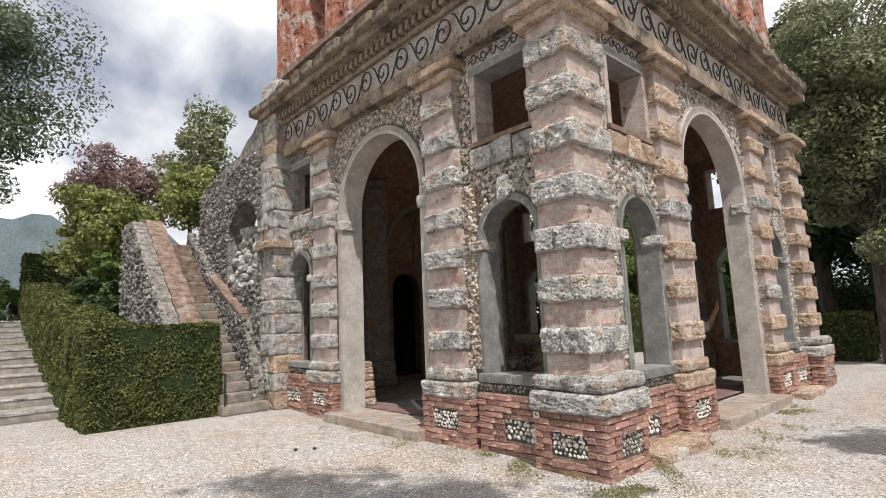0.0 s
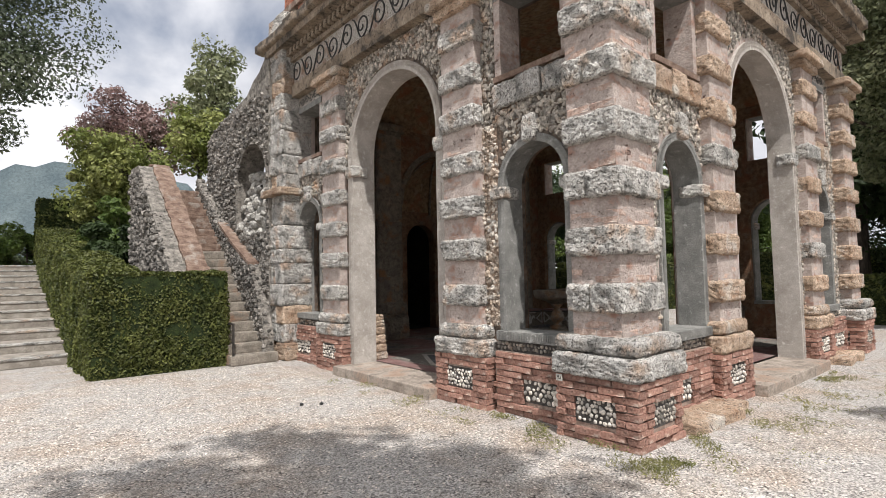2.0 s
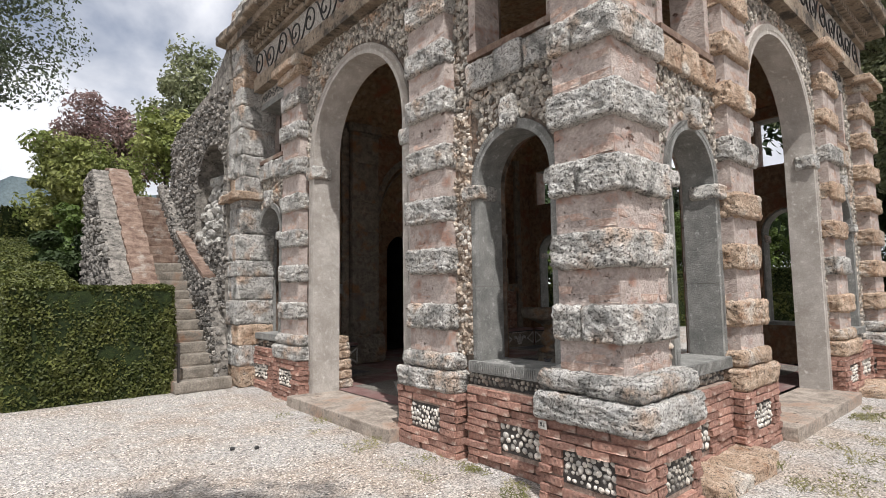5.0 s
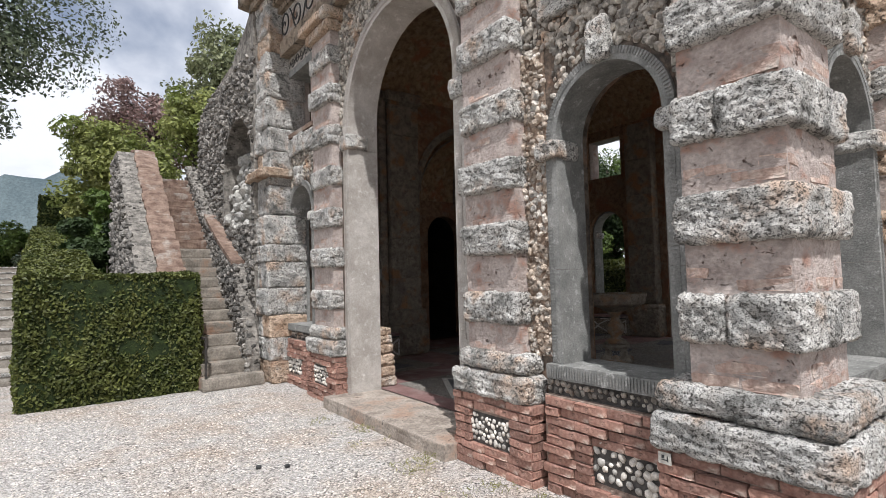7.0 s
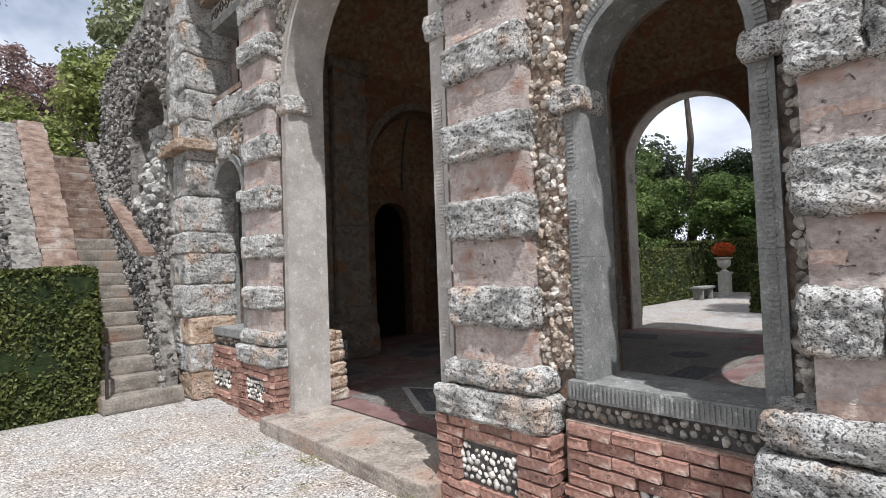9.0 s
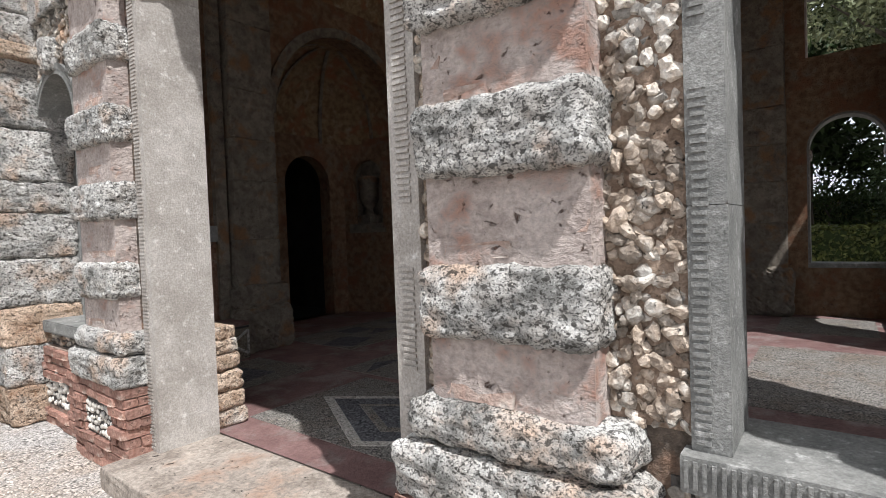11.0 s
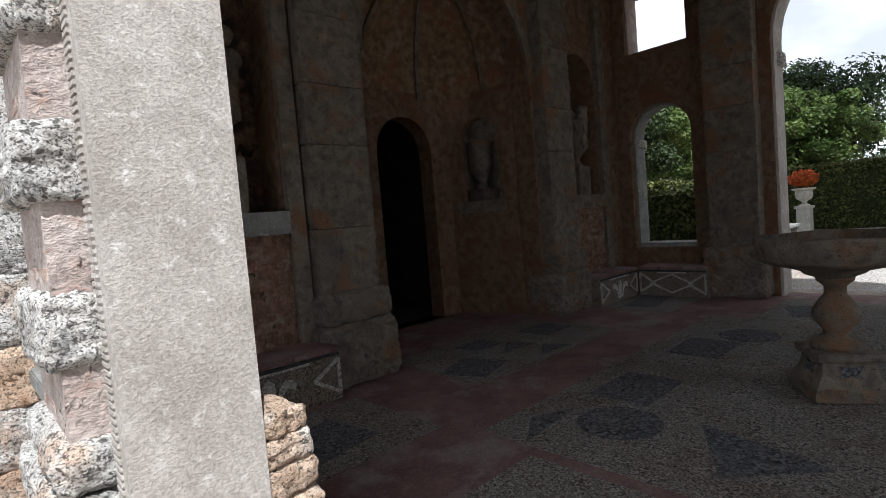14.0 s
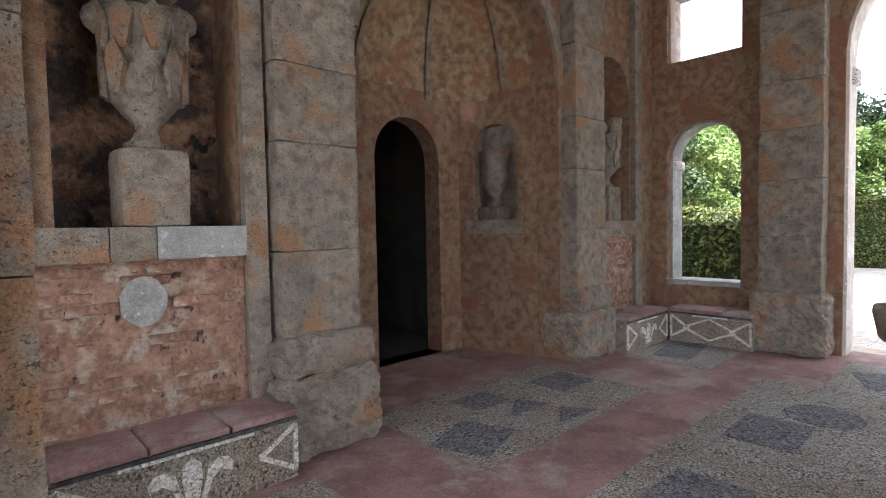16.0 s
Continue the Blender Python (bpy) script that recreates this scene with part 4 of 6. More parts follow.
band("architrave", CORNICE, 4.95, 5.18, 0.17, "weathered stone architrave over the pilasters", "architrave")
frieze = band("frieze", FRIEZE, 5.18, 5.62, 0.13, "pebble mosaic frieze with dark scrolls", "frieze")
band("bed_moulding", CORNICE, 5.62, 5.70, 0.20, "thin stone moulding", "moulding")
cornice = band("cornice", CORNICE, 5.84, 5.98, 0.44, "broken stone cornice with dentils", "cornice")
cr = random.Random(17)
EDGES = [rough_mesh("cornice_block", CORNICE, 0.50, 0.62, 0.19, 10, 0.022, 90 + i, rnd=0.2, freq=5) for i in range(5)]
for m, half in ((M_WEST, 4.1), (M_SOUTH, 4.35)):
    u = -half
    while u < half:
        if cr.random() > 0.10:
            place("cornice_block", cr.choice(EDGES), cornice, m @ pose(u, 0.25 + cr.uniform(-0.05, 0.02), 5.975, cr.uniform(-2, 2), cr.uniform(-2, 2), cr.uniform(-3, 3)))
        u += 0.46
band("dentil_bed", CORNICE, 5.70, 5.84, 0.18, "stone bed behind the dentils", "moulding")
DENT = bpy.data.meshes.new("dentil")
bm = bmesh.new()
box(bm, -0.045, 0.045, 0, 0.10, 0, 0.12)
bm.to_mesh(DENT)
bm.free()
DENT.materials.append(CORNICE)
for m, half in ((M_WEST, 3.75), (M_SOUTH, 4.0)):
    u = -half
    while u < half - 0.1:
        place("dentil", DENT, cornice, m @ pose(u, 0.18, 5.71))
        u += 0.15
# dark pebble scrolls
for m, half in ((M_WEST, 3.6), (M_SOUTH, 3.85)):
    u, k = -half + 0.2, 0
    while u < half - 0.3:
        bm = bmesh.new()
        sgn = 1 if k % 2 else -1
        pts = []
        for i in range(30):
            t = i / 29
            ang = sgn * math.pi / 2 + sgn * (1 - t) * 2.5 * math.pi
            rad = 0.022 + 0.165 * t ** 0.85
            pts.append(Vector((u + 0.2 + rad * math.cos(ang), 0, 5.40 + rad * math.sin(ang))))
        for q in range(1, 7):
            pts.append(Vector((u + 0.2 + 0.045 * q, 0, 5.40 + sgn * 0.187 * math.cos(q / 6 * math.pi) ** 1)))
        for a, b in zip(pts, pts[1:]):
            d = (b - a)
            nrm = Vector((-d.z, 0, d.x)).normalized() * 0.011
            ring = [(p.x, 0.128, p.z) for p in (a - nrm, a + nrm, b + nrm, b - nrm)]
            prism(bm, ring, (0, 0.016, 0), m)
        part("scroll", bm, BLACKPEB, frieze)
        u += 0.47
        k += 1

# small dark scrolls on a pale mosaic strip over the square openings
for f in (FAC["west"], FAC["south"]):
    for s in (-1, 1):
        ua, ub = (f["win"][0] - 0.1, f["win"][1] + 0.1)
        ua, ub = (ua, ub) if s > 0 else (-ub, -ua)
        strip = empty("scroll_strip", "pale pebble strip with dark scrolls over a square opening", "mosaic", "scroll strips", "structure")
        bm = bmesh.new()
        box(bm, ua, ub, 0.004, 0.022, 4.756, 4.945, f["m"])
        part("strip_bed", bm, FRIEZE, strip)
        u, k = ua + 0.1, 0
        while u < ub - 0.08:
            bm = bmesh.new()
            sgn = 1 if k % 2 else -1
            pts = [Vector((u + (0.012 + 0.06 * i / 15) * math.cos(sgn * (1.6 + (1 - i / 15) * 7)), 0, 4.85 + (0.012 + 0.06 * i / 15) * math.sin(sgn * (1.6 + (1 - i / 15) * 7)))) for i in range(16)]
            pts += [pts[-1] + Vector((0.04, 0, -sgn * 0.03)), pts[-1] + Vector((0.10, 0, -sgn * 0.10))]
            for a, b in zip(pts, pts[1:]):
                nrm = Vector((-(b - a).z, 0, (b - a).x)).normalized() * 0.008
                prism(bm, [(p.x, 0.0225, p.z) for p in (a - nrm, a + nrm, b + nrm, b - nrm)], (0, 0.008, 0), f["m"])
            part("scroll", bm, BLACKPEB, strip)
            u += 0.17
            k += 1

# upper storey, ruined
bm = bmesh.new()
wall_cells(bm, -3.6, 3.6, 6.14, 9.6, -0.6, -0.12, [(1.7, 2.6, [(6.9, 8.6, False)]), (-0.6, 0.6, [(6.9, 8.8, False)]), (-2.6, -1.7, [(6.9, 8.6, False)])], M_WEST)
upw = tagged(part("upper_wall_west", bm, UPPER, None), "ruined red plaster upper storey wall", "wall", kind="structure")
bm = bmesh.new()
wall_cells(bm, -3.75, 3.85, 6.14, 9.6, -0.6, -0.12, [(-0.6, 0.6, [(6.9, 8.8, False)])], M_SOUTH)
ups = tagged(part("upper_wall_south", bm, UPPER, None), "ruined red plaster upper storey wall", "wall", kind="structure")
for m, sp in ((M_WEST, 3.55), (M_SOUTH, 3.8)):
    for u in (-sp, -2.9, -1.4, 1.4, 2.9, sp):
        bm = rough_box(0.34, 0.30, 3.4, 7, 0.03, u, 0.15, 4)
        bmesh.ops.transform(bm, matrix=m @ pose(u * 0.985, -0.1, 6.14), verts=bm.verts)
        tagged(part("upper_pilaster", bm, UPPER, None), "broken red plaster pilaster strip of the upper storey", "pilaster", "upper pilasters", "structure")
    for k, (ua, ub) in enumerate(((-sp + 0.25, -3.05), (-2.68, -1.6), (-1.18, 1.18), (1.6, 2.68), (3.05, sp - 0.25))):
        pebble_panel(upw if m is M_WEST else ups, m, ua, ub, 6.18, 6.72, -0.075, PEBBLE_DARK, 300 + k, 0.07)
    bm = bmesh.new()
    box(bm, -sp - 0.2, sp + 0.2, -0.12, 0.12, 6.75, 6.87, m)
    tagged(part("string_course", bm, TERRA, None), "red terracotta string course", "moulding", kind="structure")


# ---------------- inside ----------------
tagged(place("floor", mesh_of("floor", [(5.03, 3.4, FLOOR), (12.42, 3.4, FLOOR), (12.42, 11.5, FLOOR), (5.03, 11.5, FLOOR)], [(0, 1, 2, 3)], REDFLOOR)),
       "worn red cement floor with pebble mosaics", "floor", kind="structure")


def inlay(name, pts, mat, z, label):
    bm = bmesh.new()
    prism(bm, [(x, y, z) for x, y in pts], (0, 0, 0.004))
    return tagged(part(name, bm, mat, None), label, "floor mosaic", "floor mosaics", "structure")


def quad(cx, cy, hx, hy, turn=0):
    c, s = math.cos(radians(turn)), math.sin(radians(turn))
    return [(cx + x * c - y * s, cy + x * s + y * c) for x, y in ((-hx, -hy), (hx, -hy), (hx, hy), (-hx, hy))]


def disc(cx, cy, r, n=24):
    return [(cx + r * math.cos(2 * math.pi * i / n), cy + r * math.sin(2 * math.pi * i / n)) for i in range(n)]


P_LABEL, D_LABEL = "grey pebble mosaic panel in the floor", "dark pebble figure in the floor mosaic"
for cx, cy, hx, hy in ((8.45, 9.45, 1.10, 0.62), (8.62, 6.68, 1.95, 1.55), (8.55, 4.3, 1.1, 0.55), (5.95, 6.68, 0.62, 1.1), (11.2, 6.68, 0.62, 1.1),
                       (5.95, 9.0, 0.6, 0.5), (11.2, 9.15, 0.65, 0.45), (5.95, 4.3, 0.6, 0.5), (11.2, 4.3, 0.6, 0.5)):
    inlay("mosaic_panel", quad(cx, cy, hx, hy), PEBFLOOR, FLOOR, P_LABEL)
for pts in (quad(7.65, 9.22, 0.26, 0.22, 20), quad(8.25, 9.72, 0.2, 0.16), quad(9.2, 9.55, 0.26, 0.2), [(8.15, 9.3), (8.6, 9.25), (8.5, 9.55)], [(8.3, 8.95), (8.75, 8.9), (8.6, 9.15)],
            disc(7.25, 7.6, 0.26), disc(7.2, 5.9, 0.26), disc(9.8, 7.6, 0.26), disc(9.8, 5.9, 0.26), quad(7.9, 7.8, 0.3, 0.22), quad(9.2, 7.8, 0.3, 0.22), quad(8.5, 5.4, 0.5, 0.18),
            [(6.9, 6.9), (7.5, 7.2), (7.3, 6.5)], [(6.7, 7.9), (7.0, 8.1), (7.3, 7.95)], quad(11.2, 7.3, 0.3, 0.3, 20), quad(11.2, 9.25, 0.42, 0.2, 8), quad(5.9, 8.95, 0.3, 0.25, 10)):
    inlay("mosaic_figure", pts, DARKFLOOR, FLOOR + 0.005, D_LABEL)
# lozenges behind the west arch
for r_, mat, z in ((0.98, PALEMOSAIC, 0.004), (0.84, DARKFLOOR, 0.008), (0.55, PEBFLOOR, 0.012), (0.42, DARKFLOOR, 0.016)):
    inlay("mosaic_lozenge", [(5.95 - r_ * 0.6, 6.68), (5.95, 6.68 - r_), (5.95 + r_ * 0.6, 6.68), (5.95, 6.68 + r_)], mat, FLOOR + z, "pale and dark lozenge mosaic inside the threshold")

# north wall with its recess: x 7.25 to 9.85, back at y 11.25
NY = 10.0
north = empty("wall_north", "ochre plaster wall with niches and a deep recess", "wall", kind="structure")
M_N = Matrix.Translation((8.55, NY, 0))
bm = bmesh.new()
wall_cells(bm, -3.9, 3.9, 0, 6.6, 0.0, 0.35, [(-3.15, -2.2, [(1.68, 3.4, True)]), (-1.3, 1.3, [(0.1, 3.15, True)]), (2.0, 2.85, [(1.68, 3.25, True)])], M_N)
part("main_face", bm, OCHRE, north)
bm = bmesh.new()
box(bm, 4.9, 6.9, NY + 0.354, NY + 0.45, 0.0, 5)
part("niche_back", bm, RUST, north, "dark rusted rockwork back of the niche")
bm = bmesh.new()
box(bm, 10.2, 12.2, NY + 0.354, NY + 0.45, 0.0, 5)
part("niche_back", bm, RUST, north)
# recess: slanting cheeks, back wall with a dark doorway
bm = bmesh.new()
wall_cells(bm, -0.95, 0.95, 0, 3.2, 0.0, 0.25, [(-0.32, 0.60, [(0.15, 2.42, True)])], Matrix.Translation((8.62, 11.25, 0)))
part("recess_back", bm, OCHRE, north)
for s in (-1, 1):
    a, b = Vector((8.55 + s * 1.28, 10.30, 0)), Vector((8.62 + s * 0.92, 11.30, 0))
    d = (b - a)
    u = d.normalized()
    n = Vector((u.y, -u.x, 0)) * s
    mm = Matrix(((u.x, n.x, 0, a.x), (u.y, n.y, 0, a.y), (0, 0, 1, 0), (0, 0, 0, 1)))
    bm = bmesh.new()
    wall_cells(bm, 0, d.length, 0, 3.2, 0.0, 0.12, [(0.22, 0.80, [(1.72, 2.55, True)])], mm)
    part("recess_cheek", bm, OCHRE, north)
    bm = bmesh.new()
    box(bm, 0.1, 0.95, 0.34, 0.40, 1.4, 3.2, mm)
    box(bm, 0.1, 0.216, 0.124, 0.34, 1.4, 3.2, mm)
    box(bm, 0.804, 0.95, 0.124, 0.34, 1.4, 3.2, mm)
    part("cheek_niche", bm, INSTONE, north)
    bm = bmesh.new()
    box(bm, 0.16, 0.86, -0.07, 0.33, 1.56, 1.716, mm)
    bmesh.ops.bevel(bm, geom=bm.edges[:], offset=0.012, segments=1)
    part("niche_shelf", bm, INSTONE, north)
# half dome with ribs over the recess
bm = bmesh.new()
nseg, nring = 18, 8
grid = []
for j in range(nring + 1):
    e = j / nring * math.pi / 2
    grid.append([bm.verts.new((8.55 - 1.32 * math.cos(e) * math.cos(math.pi * i / nseg), 10.32 + 1.02 * math.cos(e) * math.sin(math.pi * i / nseg), 3.12 + 1.34 * math.sin(e))) for i in range(nseg + 1)])
for a, b in zip(grid, grid[1:]):
    for i in range(nseg):
        bm.faces.new((a[i], a[i + 1], b[i + 1], b[i]))
bmesh.ops.remove_doubles(bm, verts=bm.verts, dist=0.001)
part("half_dome", bm, FRESCO, north)
bm = bmesh.new()
arch_ring(bm, -1.3, 1.3, 3.15, 0.10, -0.025, 0.02, M_N)
part("recess_archivolt", bm, INSTONE, north, "dull stone band round the recess arch")
for k in (1, 3, 5, 7):
    bm = bmesh.new()
    th = math.pi * k / 8
    for j in range(8):
        pq = []
        for e in (j / 9 * math.pi / 2, (j + 1) / 9 * math.pi / 2):
            pq.append(Vector((8.55 - 1.29 * math.cos(e) * math.cos(th), 10.32 + 0.99 * math.cos(e) * math.sin(th), 3.12 + 1.31 * math.sin(e))))
        side = Vector((math.sin(th), math.cos(th), 0)) * 0.025
        ring = [tuple(p) for p in (pq[0] - side, pq[0] + side, pq[1] + side, pq[1] - side)]
        prism(bm, ring, (0, -0.02, -0.01))
    part("dome_rib", bm, INSTONE, north, "dull plaster rib of the half dome")
# passage behind the doorway, its shade painted as near-black walls
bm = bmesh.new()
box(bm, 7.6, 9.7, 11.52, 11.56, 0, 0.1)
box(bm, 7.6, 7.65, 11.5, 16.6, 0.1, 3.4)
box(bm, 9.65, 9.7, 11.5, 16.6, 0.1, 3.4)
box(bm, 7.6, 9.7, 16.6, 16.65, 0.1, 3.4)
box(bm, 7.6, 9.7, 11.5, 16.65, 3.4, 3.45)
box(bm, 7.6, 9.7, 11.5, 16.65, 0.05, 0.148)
part("passage", bm, PASSAGE_SHADE, north, "passage behind the doorway, its shade painted near-black")


def inner_pilaster(x, w, seed):
    ob = empty("inner_pilaster", "worn travertine wall pilaster with a broken base", "pilaster", "interior pilasters")
    r = random.Random(seed)
    z = 0.93
    while z < 4.68:
        h = min(r.uniform(0.5, 0.85), 4.72 - z)
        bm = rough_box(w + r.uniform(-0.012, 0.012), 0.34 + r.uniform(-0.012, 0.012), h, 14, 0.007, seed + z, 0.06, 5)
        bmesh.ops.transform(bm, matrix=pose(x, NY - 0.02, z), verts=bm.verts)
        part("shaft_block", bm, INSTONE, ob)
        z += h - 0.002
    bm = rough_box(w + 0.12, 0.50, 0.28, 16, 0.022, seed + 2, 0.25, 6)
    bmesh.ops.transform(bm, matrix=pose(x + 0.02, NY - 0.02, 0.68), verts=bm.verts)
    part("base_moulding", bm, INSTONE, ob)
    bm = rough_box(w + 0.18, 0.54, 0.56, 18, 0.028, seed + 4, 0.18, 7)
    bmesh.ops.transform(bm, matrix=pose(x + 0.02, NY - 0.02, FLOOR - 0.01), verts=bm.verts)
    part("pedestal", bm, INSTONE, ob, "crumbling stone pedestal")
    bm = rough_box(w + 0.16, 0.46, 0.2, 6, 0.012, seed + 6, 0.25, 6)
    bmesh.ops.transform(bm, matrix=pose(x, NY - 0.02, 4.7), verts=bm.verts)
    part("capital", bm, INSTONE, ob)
    return ob


inner_pilaster(6.83, 0.60, 3)
inner_pilaster(10.20, 0.60, 11)
# thin strips and shelves of the bays
for x0, x1 in ((6.36, 6.50), (5.12, 5.28), (10.52, 10.62), (11.42, 11.60)):
    bm = bmesh.new()
    box(bm, x0, x1, NY - 0.08, NY - 0.004, 0.5, 4.9)
    bmesh.ops.bevel(bm, geom=bm.edges[:], offset=0.01, segments=1)
    tagged(part("wall_strip", bm, INSTONE, None), "flat grey stone strip on the wall", "trim", "wall strips", "structure")


def shelf(x0, x1, cuts):
    ob = empty("niche_sill", "stone sill shelf of a wall niche, laid in slabs", "shelf", "niche sills", "structure")
    for i, (a, b) in enumerate(zip((x0, *cuts), (*cuts, x1))):
        bm = bmesh.new()
        box(bm, a + 0.003, b - 0.003, NY - 0.10 + 0.006 * i, NY + 0.35, 1.50, 1.685)
        bmesh.ops.bevel(bm, geom=bm.edges[:], offset=0.008, segments=1)
        part("slab", bm, SLATE if i == len(cuts) and len(cuts) > 1 else INSTONE, ob)
    return ob


shelf(5.28, 6.36, (5.62, 5.85))
shelf(10.62, 11.42, (11.0,))
for x0, x1 in ((5.28, 6.36), (10.62, 11.42)):
    bm = bmesh.new()
    box(bm, x0, x1, NY - 0.03, NY - 0.004, 0.55, 1.50)
    panel = tagged(part("brick_panel", bm, REDBRICKWALL, None), "worn red brick panel under the niche", "wall panel", "brick panels", "structure")
    brick_face(panel, Matrix(((1, 0, 0, 0), (0, -1, 0, NY - 0.03), (0, 0, 1, 0), (0, 0, 0, 1))), x0 + 0.01, x1 - 0.01, 0.60, 1.49, 0.007, int(x0 * 10), "old")
bm = bmesh.new()
prism(bm, [(5.78 + 0.12 * math.cos(2 * math.pi * i / 20) * (1 + 0.06 * math.sin(i * 2.3)), NY - 0.056, 1.27 + 0.14 * math.sin(2 * math.pi * i / 20)) for i in range(20)], (0, 0.015, 0))
tagged(part("plaster_disc", bm, SLATE, None), "pale round plaster patch on the brick panel", "plaster patch", kind="structure")


def bench(m, length, seed, figure):
    """A wall bench, 0.44 m high, with a mosaic front; m puts its left front lower corner."""
    ob = empty("wall_bench", "low wall bench with red seat and pebble mosaic front", "bench", "wall benches")
    bm = bmesh.new()
    box(bm, 0, length, 0, 0.42, 0, 0.38, m)
    part("front", bm, BENCHFRONT, ob)
    for i in range(3):
        bm = rough_box(length / 3 - 0.008, 0.46, 0.05, 3, 0.004, seed + i, 0.3, 8)
        bmesh.ops.transform(bm, matrix=m @ pose(length * (i + 0.5) / 3, 0.20, 0.382), verts=bm.verts)
        part("seat_slab", bm, REDFLOOR, ob, "dusty red seat slab")

    def shape(name, pts, mat):
        b2 = bmesh.new()
        prism(b2, [(x, -0.004, z) for x, z in pts], (0, -0.012, 0), m)
        part(name, b2, mat, ob)
    for a, b in ((0.02, 0.24), (length - 0.24, length - 0.02)):
        tip, root = (b, a) if a < length / 2 else (a, b)
        for p, q in (((root, 0.06), (tip, 0.19)), ((tip, 0.19), (root, 0.33)), ((root, 0.33), (root, 0.06))):
            d = Vector((q[0] - p[0], q[1] - p[1]))
            n = Vector((-d.y, d.x)).normalized() * 0.014
            shape("mosaic_line", [(p[0] - n.x, p[1] - n.y), (p[0] + n.x, p[1] + n.y), (q[0] + n.x, q[1] + n.y), (q[0] - n.x, q[1] - n.y)], PALEMOSAIC)
    c = length / 2
    shape("mosaic_border", [(0.27, 0.335), (length - 0.27, 0.335), (length - 0.27, 0.352), (0.27, 0.352)], PALEMOSAIC)
    shape("mosaic_border", [(0.01, 0.356), (length - 0.01, 0.356), (length - 0.01, 0.378), (0.01, 0.378)], BLACKPEB)
    if figure:
        shape("palmette_leaf", [(c - 0.03, 0.05), (c + 0.025, 0.05), (c + 0.05, 0.2), (c + 0.045, 0.27), (c, 0.31), (c - 0.045, 0.27), (c - 0.05, 0.2)], PALEMOSAIC)
        for s in (-1, 1):
            shape("palmette_leaf", [(c + s * x, z) for x, z in ((0.035, 0.06), (0.065, 0.06), (0.10, 0.17), (0.15, 0.205), (0.205, 0.18), (0.215, 0.225), (0.19, 0.26), (0.14, 0.27), (0.085, 0.24))], PALEMOSAIC)
    else:
        for p, q in (((c - 0.3, 0.19), (c, 0.32)), ((c, 0.32), (c + 0.3, 0.19)), ((c + 0.3, 0.19), (c, 0.06)), ((c, 0.06), (c - 0.3, 0.19))):
            d = Vector((q[0] - p[0], q[1] - p[1]))
            n = Vector((-d.y, d.x)).normalized() * 0.012
            shape("mosaic_line", [(p[0] - n.x, p[1] - n.y), (p[0] + n.x, p[1] + n.y), (q[0] + n.x, q[1] + n.y), (q[0] - n.x, q[1] - n.y)], PALEMOSAIC)
    return ob


bench(Matrix.Translation((5.28, 9.60, FLOOR)), 1.22, 2, True)
bench(Matrix.Translation((10.55, 9.60, FLOOR)), 1.05, 5, True)
bench(Matrix(((0, 1, 0, 11.64), (-1, 0, 0, 9.58), (0, 0, 1, FLOOR), (0, 0, 0, 1))), 0.95, 8, False)

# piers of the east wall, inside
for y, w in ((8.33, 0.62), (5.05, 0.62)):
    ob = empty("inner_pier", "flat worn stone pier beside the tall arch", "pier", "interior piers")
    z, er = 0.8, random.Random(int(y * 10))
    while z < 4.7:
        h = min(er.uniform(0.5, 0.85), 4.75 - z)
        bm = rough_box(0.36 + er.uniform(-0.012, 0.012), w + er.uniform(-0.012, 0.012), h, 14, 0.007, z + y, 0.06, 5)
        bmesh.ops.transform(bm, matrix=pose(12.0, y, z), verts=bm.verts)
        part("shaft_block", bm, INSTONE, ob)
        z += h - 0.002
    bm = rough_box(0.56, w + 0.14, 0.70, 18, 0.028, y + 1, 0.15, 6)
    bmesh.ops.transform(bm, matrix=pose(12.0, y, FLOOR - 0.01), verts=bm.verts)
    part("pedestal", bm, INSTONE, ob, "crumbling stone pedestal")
# thin west piers, added out of view to keep sun off the bench
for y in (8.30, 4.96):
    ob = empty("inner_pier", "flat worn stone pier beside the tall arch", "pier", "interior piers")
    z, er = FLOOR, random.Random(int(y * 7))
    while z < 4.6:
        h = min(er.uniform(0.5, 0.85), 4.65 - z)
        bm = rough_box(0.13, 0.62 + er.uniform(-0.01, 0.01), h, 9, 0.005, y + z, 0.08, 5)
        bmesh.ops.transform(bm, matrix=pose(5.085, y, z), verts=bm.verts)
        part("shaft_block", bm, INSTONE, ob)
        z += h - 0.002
# stacked rough stones behind the jamb
quoin = empty("jamb_stones", "stack of rough pale stones behind the arch jamb", "masonry", kind="structure")
z = FLOOR - 0.01
for i, h in enumerate((0.14, 0.13, 0.16, 0.13, 0.11, 0.10)):
    bm = rough_box(0.26 - 0.015 * i, 0.30, h, 14, 0.012, 30 + i, 0.3, 9)
    bmesh.ops.transform(bm, matrix=pose(5.17 - 0.012 * i, 7.86, z, 0, 0, i * 3 - 5), verts=bm.verts)
    part("stone", bm, TRAV_WARM, quoin)
    z += h - 0.004

# linings of the inner faces
for nm, w in (("west", 0.364), ("south", 0.314)):
    f = FAC[nm]
    bm = bmesh.new()
    wall_cells(bm, -f["half"] + 0.5, f["half"] - 0.32, 0.1, 6.5, -w - 0.006, -w, columns_of(f), f["m"])
    tagged(part("wall_lining_" + nm, bm, OCHRE, None), "ochre plaster on the inner wall face", "wall", kind="structure")

